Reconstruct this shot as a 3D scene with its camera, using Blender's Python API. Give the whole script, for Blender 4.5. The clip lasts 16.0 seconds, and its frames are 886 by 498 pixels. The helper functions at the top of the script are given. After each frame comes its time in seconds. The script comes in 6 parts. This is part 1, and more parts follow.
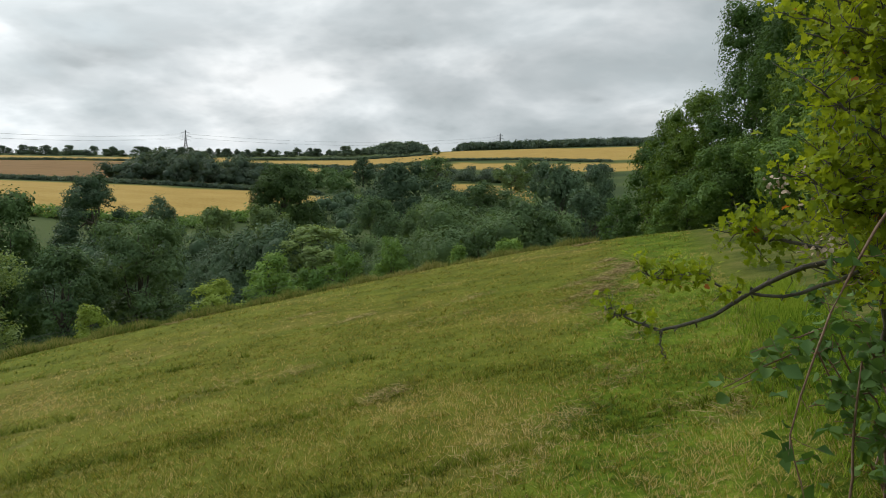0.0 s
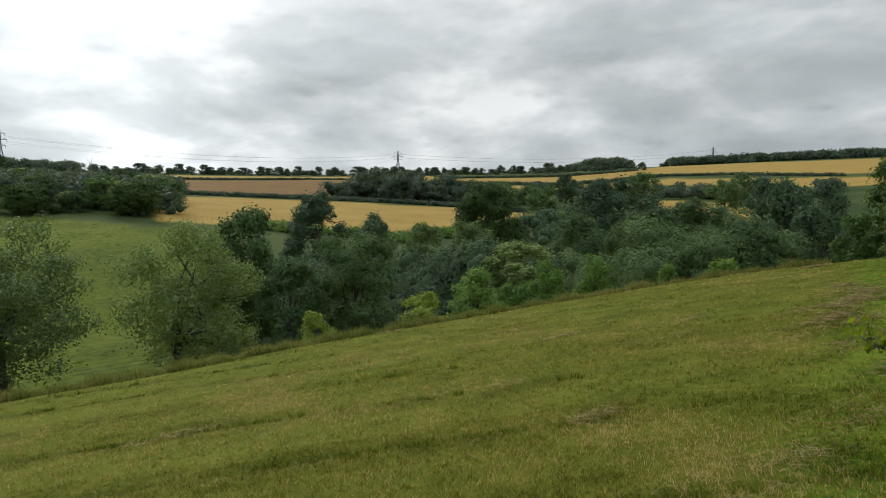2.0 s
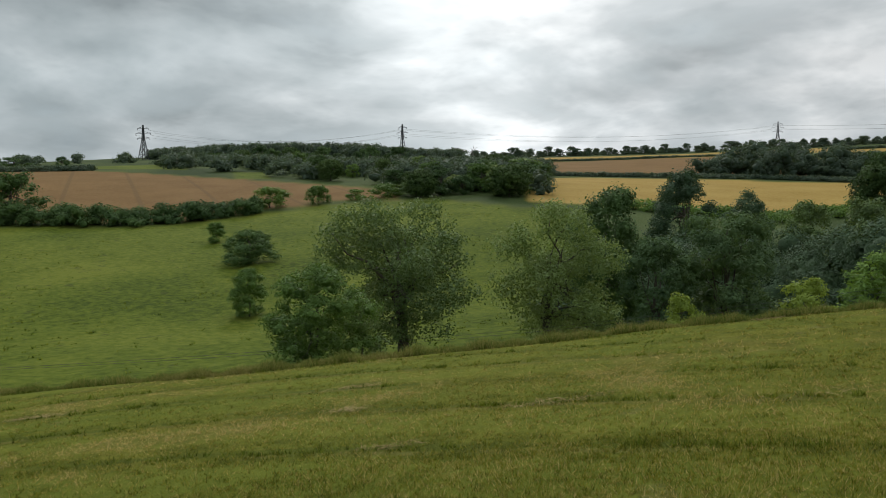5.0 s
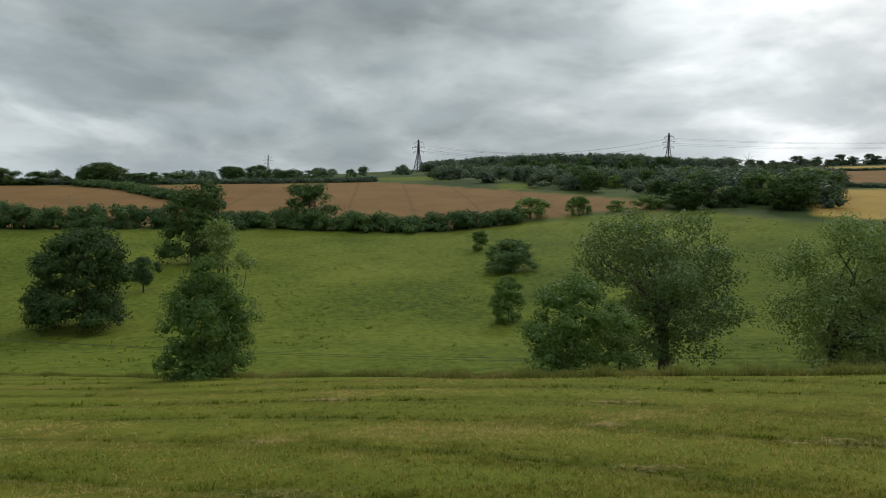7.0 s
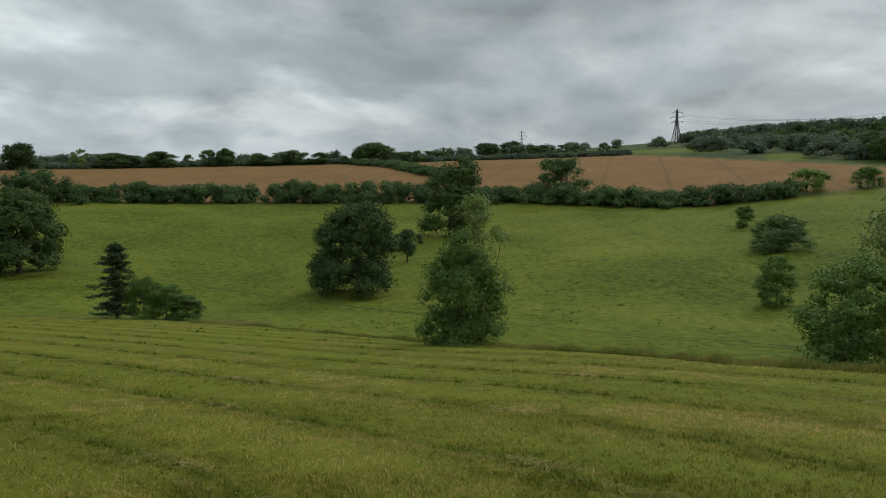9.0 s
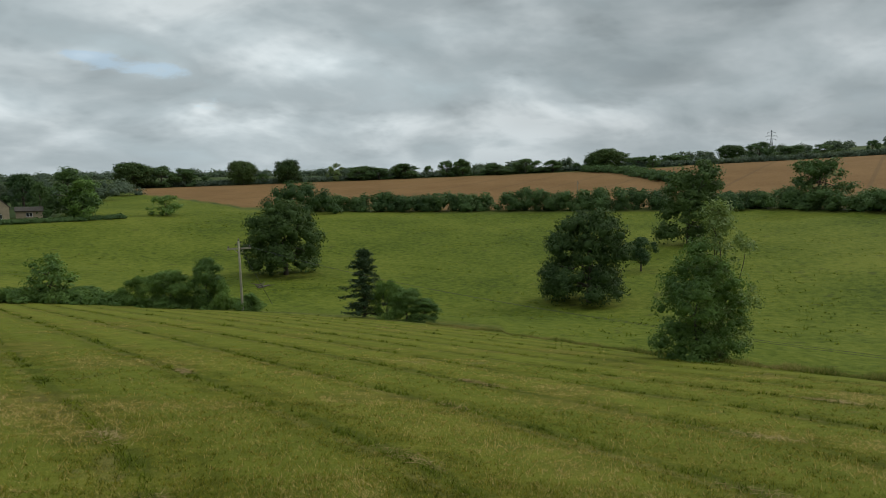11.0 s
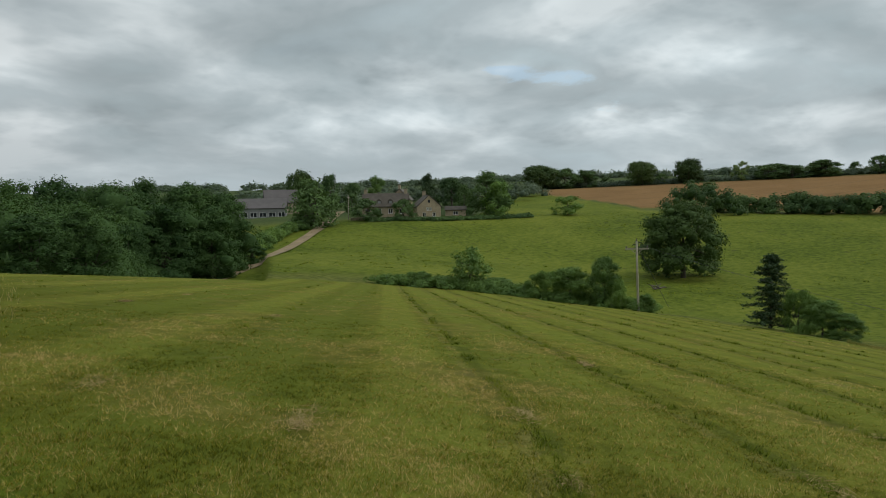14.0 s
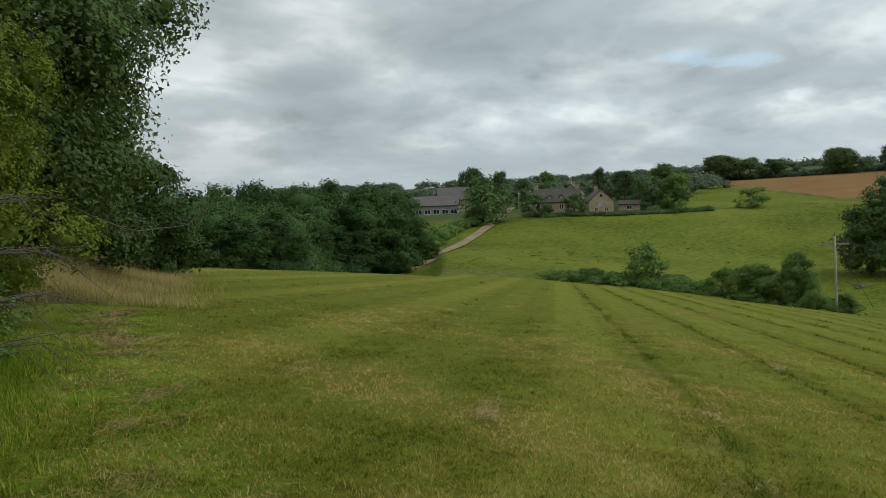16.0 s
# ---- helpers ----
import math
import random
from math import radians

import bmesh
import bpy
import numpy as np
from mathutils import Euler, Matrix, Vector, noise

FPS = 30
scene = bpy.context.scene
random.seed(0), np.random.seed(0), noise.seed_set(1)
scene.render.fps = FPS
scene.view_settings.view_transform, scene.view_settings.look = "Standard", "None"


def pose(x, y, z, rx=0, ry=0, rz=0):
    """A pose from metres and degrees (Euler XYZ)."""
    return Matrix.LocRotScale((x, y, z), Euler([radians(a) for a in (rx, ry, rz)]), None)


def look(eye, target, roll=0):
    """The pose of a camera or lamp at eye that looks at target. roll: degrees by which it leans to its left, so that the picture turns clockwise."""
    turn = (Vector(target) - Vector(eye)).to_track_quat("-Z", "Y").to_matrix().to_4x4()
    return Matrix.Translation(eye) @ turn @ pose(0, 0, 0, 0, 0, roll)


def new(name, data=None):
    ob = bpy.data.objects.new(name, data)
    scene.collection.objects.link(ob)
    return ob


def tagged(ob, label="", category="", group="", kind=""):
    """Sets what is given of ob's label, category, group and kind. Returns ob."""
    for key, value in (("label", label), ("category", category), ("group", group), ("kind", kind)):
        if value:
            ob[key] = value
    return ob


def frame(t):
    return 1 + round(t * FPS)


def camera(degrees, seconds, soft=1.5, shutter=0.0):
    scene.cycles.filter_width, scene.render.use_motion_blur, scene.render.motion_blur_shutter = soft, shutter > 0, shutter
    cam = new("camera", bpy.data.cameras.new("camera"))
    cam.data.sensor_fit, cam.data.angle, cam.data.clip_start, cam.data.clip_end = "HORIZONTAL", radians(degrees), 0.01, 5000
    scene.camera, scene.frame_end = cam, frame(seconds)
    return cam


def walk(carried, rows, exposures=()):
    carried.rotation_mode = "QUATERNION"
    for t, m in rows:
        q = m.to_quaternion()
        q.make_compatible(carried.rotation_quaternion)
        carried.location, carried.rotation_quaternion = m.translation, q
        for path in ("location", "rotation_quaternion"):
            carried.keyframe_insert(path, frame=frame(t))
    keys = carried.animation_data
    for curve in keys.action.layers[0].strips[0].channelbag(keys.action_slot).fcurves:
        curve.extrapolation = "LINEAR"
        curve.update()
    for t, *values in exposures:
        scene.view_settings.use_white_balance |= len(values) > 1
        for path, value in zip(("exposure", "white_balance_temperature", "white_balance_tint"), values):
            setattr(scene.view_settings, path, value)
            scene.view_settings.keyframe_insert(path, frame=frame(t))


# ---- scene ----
cam = camera(63.1, 16.0, soft=0.9)
EYE = 1.6
# seconds, place from the first eye, and the three turns in degrees
ROWS = [
    (0.0, 0.000, -0.000, -0.000, 86.50, 0.00, 0.00),
    (0.5, -0.023, 0.008, -0.005, 86.85, -0.30, 2.55),
    (1.0, -0.064, 0.014, -0.003, 87.00, -0.14, 7.87),
    (1.5, -0.072, 0.014, -0.002, 87.38, -0.25, 12.64),
    (2.0, -0.095, -0.023, -0.001, 87.79, -0.32, 15.91),
    (2.5, -0.119, -0.041, 0.009, 88.12, -0.26, 18.99),
    (3.0, -0.145, -0.038, -0.002, 88.38, 0.20, 23.05),
    (3.5, -0.164, -0.042, -0.007, 88.31, 0.32, 27.09),
    (4.0, -0.200, -0.068, -0.030, 87.55, -0.18, 33.38),
    (4.2, -0.198, -0.040, -0.034, 86.89, 0.03, 35.99),
    (6.3, -0.216, -0.036, -0.029, 87.14, -0.05, 56.24),
    (6.5, -0.246, -0.038, -0.041, 87.05, 0.17, 58.62),
    (7.0, -0.263, -0.063, -0.045, 86.96, -0.54, 64.61),
    (7.5, -0.255, -0.073, -0.045, 86.32, -0.75, 70.56),
    (8.0, -0.180, -0.130, -0.035, 86.21, 0.06, 74.49),
    (8.5, -0.259, -0.129, -0.049, 85.51, 0.79, 78.77),
    (8.7, -0.291, -0.116, -0.053, 85.17, 0.41, 81.09),
    (10.8, -0.371, -0.044, -0.058, 85.58, 0.66, 100.36),
    (11.0, -0.401, -0.066, -0.061, 85.57, 0.81, 102.53),
    (11.5, -0.431, -0.122, -0.063, 86.10, 1.38, 108.26),
    (12.0, -0.417, -0.157, -0.055, 86.89, 1.46, 113.44),
    (12.5, -0.357, -0.166, -0.058, 86.94, 1.77, 121.25),
    (13.0, -0.314, -0.159, -0.051, 86.70, 1.79, 126.01),
    (13.5, -0.282, -0.166, -0.066, 86.12, 1.38, 129.79),
    (14.0, -0.249, -0.180, -0.050, 86.07, 0.89, 133.30),
    (14.5, -0.191, -0.181, -0.040, 85.32, 0.63, 136.72),
    (15.0, -0.148, -0.209, -0.008, 86.09, 2.18, 141.15),
    (15.5, -0.033, -0.137, 0.003, 86.31, 2.03, 144.79),
    (16.0, 0.027, -0.072, 0.007, 86.07, 1.98, 146.71),
]
EXPOSURES = [(0.0, 0.36), (2.0, 0.18), (4.0, 0.05), (7.0, -0.08), (11.0, -0.08), (13.5, -0.06), (15.0, -0.02), (16.0, 0.07)]
walk(cam, [(t, pose(x, y, z + EYE, rx, ry, rz)) for t, x, y, z, rx, ry, rz in ROWS], EXPOSURES)

# ---- sky and sun ----
SUN_BEARING, SUN_HEIGHT = 50.0, 32.0
SKY = 0.94


def toward(bearing, height):
    a, h = radians(bearing), radians(height)
    return Vector((-math.sin(a) * math.cos(h), math.cos(a) * math.cos(h), math.sin(h)))


class Graph:
    """Short-hand for building node trees."""

    def __init__(self, tree):
        self.tree = tree

    def node(self, kind, inputs=None):
        n = self.tree.nodes.new(kind)
        for key, value in (inputs or {}).items():
            self.put(n.inputs[key], value)
        return n

    def put(self, socket, value):
        if isinstance(value, bpy.types.NodeSocket):
            self.tree.links.new(value, socket)
        elif isinstance(value, bpy.types.Node):
            self.tree.links.new(value.outputs[0], socket)
        else:
            socket.default_value = value

    def layer(self, name):
        n = self.tree.nodes.new("ShaderNodeVertexColor")
        n.layer_name = name
        return n.outputs[0]

    def math(self, op, a, b=0.0, c=0.0, clamp=False):
        n = self.tree.nodes.new("ShaderNodeMath")
        n.operation, n.use_clamp = op, clamp
        for i, v in enumerate((a, b, c)):
            self.put(n.inputs[i], v)
        return n.outputs[0]

    def vec(self, op, a, b=(0, 0, 0), scale=None):
        n = self.tree.nodes.new("ShaderNodeVectorMath")
        n.operation = op
        self.put(n.inputs[0], a)
        self.put(n.inputs[1], b)
        if scale is not None:
            self.put(n.inputs["Scale"], scale)
        return n.outputs["Value"] if op in ("DOT_PRODUCT", "LENGTH", "DISTANCE") else n.outputs[0]

    def noise(self, vector, scale, detail=4.0, rough=0.55, distortion=0.0):
        n = self.node("ShaderNodeTexNoise", {"Vector": vector, "Scale": scale, "Detail": detail, "Roughness": rough, "Distortion": distortion})
        return n.outputs[0]

    def ramp(self, fac, *stops):
        """stops: (place, colour or grey)"""
        n = self.tree.nodes.new("ShaderNodeValToRGB")
        e = n.color_ramp.elements
        while len(e) < len(stops):
            e.new(0.5)
        for el, (p, c) in zip(e, stops):
            el.position = p
            el.color = (c, c, c, 1) if isinstance(c, (int, float)) else (*c, 1)
        self.put(n.inputs[0], fac)
        return n.outputs[0]

    def span(self, v, a, b, c=0.0, d=1.0):
        n = self.node("ShaderNodeMapRange", {"Value": v, "From Min": a, "From Max": b, "To Min": c, "To Max": d})
        n.interpolation_type = "SMOOTHSTEP"
        return n.outputs[0]

    def mix(self, fac, a, b, kind="MIX"):
        n = self.tree.nodes.new("ShaderNodeMix")
        n.data_type, n.blend_type = "RGBA", kind
        self.put(n.inputs[0], fac)
        for i, v in ((6, a), (7, b)):
            self.put(n.inputs[i], (*v, 1) if isinstance(v, tuple) and len(v) == 3 else v)
        return n.outputs[2]


def cover_at(g, way):
    """How thin the cloud is in each part of the sky: thin down the valley, thicker across and behind."""
    value = 0.80
    for bearing, spread, amount in ((-8, 14.0, 0.08), (10, 24.0, -0.02), (40, 14.0, 0.24), (135, 20.0, 0.08), (110, 20.0, 0.14), (150, 9.0, 0.08)):
        lobe = g.math("POWER", g.math("MAXIMUM", g.vec("DOT_PRODUCT", way, tuple(toward(bearing, 10))), 0.0), spread)
        value = g.math("ADD", value, g.math("MULTIPLY", lobe, amount))
    return value


def build_sky():
    world = bpy.data.worlds.new("sky")
    scene.world = world
    world.use_nodes = True
    world.node_tree.nodes.clear()
    g = Graph(world.node_tree)
    way = g.vec("NORMALIZE", g.node("ShaderNodeTexCoord").outputs["Generated"])
    up = g.node("ShaderNodeSeparateXYZ", {0: way})
    z = g.math("MAXIMUM", up.outputs[2], 0.0)
    deep = g.math("ADD", z, 0.30)
    flat = g.node("ShaderNodeCombineXYZ", {0: g.math("DIVIDE", up.outputs[0], deep), 1: g.math("DIVIDE", up.outputs[1], deep)}).outputs[0]
    bend = g.node("ShaderNodeTexNoise", {"Vector": flat, "Scale": 0.7, "Detail": 3.0}).outputs[1]
    flat = g.vec("ADD", flat, g.vec("SCALE", g.vec("SUBTRACT", bend, (0.5, 0.5, 0.5)), scale=0.55))
    big = g.noise(flat, 0.55, 3.0, 0.5)
    mid = g.noise(flat, 2.1, 7.0, 0.50)
    fine = g.noise(flat, 5.0, 6.0, 0.5)
    heap = g.tree.nodes.new("ShaderNodeTexVoronoi")
    heap.feature = "SMOOTH_F1"
    g.put(heap.inputs["Vector"], flat)
    g.put(heap.inputs["Scale"], 3.0)
    g.put(heap.inputs["Detail"], 4.0)
    g.put(heap.inputs["Roughness"], 0.55)
    puff = g.math("SUBTRACT", 1.0, heap.outputs[0])
    above = g.vec("SCALE", flat, scale=0.93)
    lift = g.math("SUBTRACT", g.noise(flat, 1.5, 2.0, 0.4), g.noise(above, 1.5, 2.0, 0.4))
    cover = g.math("ADD", g.math("MULTIPLY", big, 0.42), g.math("ADD", g.math("MULTIPLY", mid, 0.44), g.math("MULTIPLY", g.math("SUBTRACT", g.math("ADD", g.math("MULTIPLY", fine, 0.5), puff), 0.3), 0.16)))
    cover = g.math("ADD", g.math("MULTIPLY", g.math("SUBTRACT", cover, 0.5), 0.60), 0.502)
    # a rent in the cloud where the blue shows
    rent = 0.0
    for bearing, height, wide, high in ((124.4, 9.15, 0.058, 0.0125), (120.2, 6.7, 0.020, 0.008), (128.5, 9.9, 0.03, 0.008)):
        middle = toward(bearing, height)
        across = g.math("DIVIDE", g.vec("DOT_PRODUCT", way, tuple(toward(bearing - 90, 0))), wide)
        rise = g.math("DIVIDE", g.math("SUBTRACT", up.outputs[2], middle.z), high)
        oval = g.math("EXPONENT", g.math("MULTIPLY", g.math("ADD", g.math("MULTIPLY", across, across), g.math("MULTIPLY", rise, rise)), -1.0))
        front = g.math("GREATER_THAN", g.vec("DOT_PRODUCT", way, tuple(middle)), 0.5)
        rent = g.math("ADD", rent, g.math("MULTIPLY", oval, front))
    cover = g.math("SUBTRACT", cover, g.math("MULTIPLY", rent, g.math("MULTIPLY", fine, 0.12)))
    # thinner cloud where the sun stands behind it
    veil = g.math("POWER", g.math("MAXIMUM", g.vec("DOT_PRODUCT", way, tuple(toward(42, 15))), 0.0), 55.0)
    cover = g.math("SUBTRACT", cover, g.math("MULTIPLY", veil, 0.045))
    sun = toward(44, 15)
    close = g.vec("DOT_PRODUCT", way, tuple(sun))
    halo = g.math("POWER", g.math("MAXIMUM", close, 0.0), 4.0)
    glow = g.math("POWER", g.math("MAXIMUM", close, 0.0), 40.0)
    # thick cloud is dark below, thin cloud lets the light through
    grey = g.ramp(cover, (0.395, (0.92, 0.95, 0.95)), (0.43, (0.69, 0.735, 0.745)), (0.46, (0.565, 0.615, 0.63)), (0.50, (0.47, 0.525, 0.54)), (0.55, (0.355, 0.405, 0.425)), (0.61, (0.28, 0.33, 0.352)))
    lit = g.ramp(cover, (0.40, (1.0, 1.0, 0.98)), (0.50, (0.50, 0.50, 0.49)), (0.60, (0.12, 0.12, 0.12)))
    clouds = g.mix(1.0, grey, g.vec("SCALE", lit, scale=g.math("ADD", g.math("MULTIPLY", glow, 0.34), g.math("MULTIPLY", halo, 0.16))), "ADD")
    # rims of the heaps catch the light on their upper side
    clouds = g.vec("SCALE", clouds, scale=g.math("ADD", 1.0, g.math("MULTIPLY", g.math("MAXIMUM", g.math("MINIMUM", lift, 0.16), -0.09), 1.1)))
    # heaps with brighter heads and greyer feet
    head = g.span(g.math("ADD", mid, g.math("MULTIPLY", puff, 0.30)), 0.60, 0.80)
    foot = g.span(g.math("ADD", g.noise(above, 2.1, 7.0, 0.50), g.math("MULTIPLY", puff, 0.30)), 0.60, 0.80)
    clouds = g.vec("SCALE", clouds, scale=g.math("ADD", 0.94, g.math("ADD", g.math("MULTIPLY", head, 0.15), g.math("MULTIPLY", g.math("SUBTRACT", head, foot), 0.18))))
    # towards the skyline all layers run together into a pale band
    low = g.span(z, 0.0, 0.12, 1.0, 0.0)
    clouds = g.mix(g.math("MULTIPLY", low, 0.65), clouds, (0.57, 0.62, 0.64))
    # thinner cover along the valley, thicker across it
    clouds = g.vec("SCALE", clouds, scale=cover_at(g, way))
    # the cloud across the valley is bluer
    side = g.math("MAXIMUM", g.vec("DOT_PRODUCT", way, tuple(toward(120, 0))), 0.0)
    clouds = g.mix(side, clouds, g.vec("MULTIPLY", clouds, (0.925, 0.985, 1.0)))
    clouds = g.vec("MULTIPLY", clouds, (1.0, 1.0, 1.012))
    # the sky is brighter overhead than at the skyline
    clouds = g.vec("SCALE", clouds, scale=g.span(z, 0.30, 0.9, 1.0, 2.1))
    blue = g.node("ShaderNodeTexSky")
    blue.sky_type, blue.sun_disc = "NISHITA", False
    blue.sun_elevation, blue.sun_rotation = radians(SUN_HEIGHT), radians(-SUN_BEARING)
    gaps = g.math("MULTIPLY", g.span(g.math("ADD", rent, g.math("MULTIPLY", g.math("SUBTRACT", g.noise(flat, 8.0, 5.0, 0.6), 0.5), 2.6)), 0.40, 0.95), g.math("MULTIPLY", g.span(rent, 0.03, 0.3), 0.55))
    both = g.mix(gaps, clouds, g.vec("SCALE", blue.outputs[0], scale=0.17))
    back = g.node("ShaderNodeBackground", {"Color": both, "Strength": SKY})
    out = g.node("ShaderNodeOutputWorld")
    g.tree.links.new(back.outputs[0], out.inputs[0])


build_sky()
sun_lamp = new("sun", bpy.data.lights.new("sun", "SUN"))
sun_lamp.data.energy, sun_lamp.data.angle, sun_lamp.data.color = 1.3, radians(12), (1.0, 0.95, 0.86)
sun_lamp.matrix_world = look(toward(SUN_BEARING, SUN_HEIGHT) * 500, (0, 0, 0))

# ---- materials ----
def material(name):
    m = bpy.data.materials.new(name)
    m.use_nodes = True
    m.node_tree.nodes.clear()
    return m, Graph(m.node_tree)


def finish(g, shader):
    out = g.node("ShaderNodeOutputMaterial")
    g.tree.links.new(shader.outputs[0] if isinstance(shader, bpy.types.Node) else shader, out.inputs[0])


def bump(g, height, strength=0.4, distance=0.02):
    return g.node("ShaderNodeBump", {"Height": height, "Strength": strength, "Distance": distance}).outputs[0]


def foliage(name, dark, light, odd=None, through_light=0.25, rough=0.6, scale=0.35):
    """Leaves: every leaf a little different, patches of older and younger growth, some light let through."""
    m, g = material(name)
    geo = g.node("ShaderNodeNewGeometry")
    info = g.node("ShaderNodeObjectInfo")
    pos = geo.outputs["Position"]
    patch = g.noise(pos, scale, 3.0)
    each = geo.outputs["Random Per Island"]
    fac = g.math("ADD", g.math("ADD", 0.16, g.math("MULTIPLY", each, 0.24)), g.math("ADD", g.math("MULTIPLY", patch, 0.9), g.math("MULTIPLY", info.outputs["Random"], 0.45)))
    colour = g.ramp(g.math("SUBTRACT", fac, 0.45), (0.0, dark), (1.0, light))
    if odd:
        colour = g.mix(g.span(each, 0.990, 0.994), colour, odd)
    leaf = g.node("ShaderNodeBsdfPrincipled", {"Base Color": colour, "Roughness": rough, "Specular IOR Level": 0.12})
    glow = g.node("ShaderNodeBsdfTranslucent", {"Color": g.mix(1.0, colour, (1.5, 1.4, 0.6), "MULTIPLY")})
    finish(g, g.node("ShaderNodeMixShader", {0: through_light, 1: leaf.outputs[0], 2: glow.outputs[0]}))
    return m


def plain(name, a, b, scale=3.0, rough=0.8, relief=0.3, metal=0.0, distance=0.02, fine=40.0):
    """A surface with two colours worn into one another, and fine relief."""
    m, g = material(name)
    pos = g.node("ShaderNodeTexCoord").outputs["Object"]
    large = g.noise(pos, scale, 5.0)
    small = g.noise(pos, fine, 4.0)
    colour = g.ramp(g.math("ADD", g.math("MULTIPLY", large, 0.7), g.math("MULTIPLY", small, 0.3)), (0.3, a), (0.7, b))
    finish(g, g.node("ShaderNodeBsdfPrincipled", {"Base Color": colour, "Roughness": rough, "Metallic": metal, "Normal": bump(g, g.math("ADD", large, small), relief, distance)}))
    return m


# the mower went in lanes along one line and swung round where the field bends
MOW_ALONG, MOW_ACROSS = (-0.669, -0.743, 0.0), (-0.743, 0.669, 0.0)
MOW_BEND, MOW_CURVE, MOW_STEP, MOW_SHIFT = 8.9, 0.027, 2.6, 2.1


def lane_number(x, y):
    """Which lane a place lies in, as a running number whose halves are the seams between lanes."""
    s = MOW_ALONG[0] * x + MOW_ALONG[1] * y
    back = np.minimum(s - MOW_BEND, 0.0)
    u = MOW_ACROSS[0] * x + MOW_ACROSS[1] * y + MOW_CURVE * back * back
    return (u + MOW_SHIFT) / MOW_STEP, s


def lane_nodes(g, pos):
    """The same for a material, with a little wandering."""
    s = g.vec("DOT_PRODUCT", pos, MOW_ALONG)
    back = g.math("MINIMUM", g.math("SUBTRACT", s, MOW_BEND), 0.0)
    u = g.math("ADD", g.vec("DOT_PRODUCT", pos, MOW_ACROSS), g.math("MULTIPLY", g.math("MULTIPLY", back, back), MOW_CURVE))
    wander = g.math("MULTIPLY", g.math("SUBTRACT", g.noise(pos, 0.5, 3.0), 0.5), 0.5)
    lane = g.math("DIVIDE", g.math("ADD", g.math("ADD", u, wander), MOW_SHIFT), MOW_STEP)
    return lane, g.span(s, -8.0, 0.0), g.span(u, -1.5, 2.2)


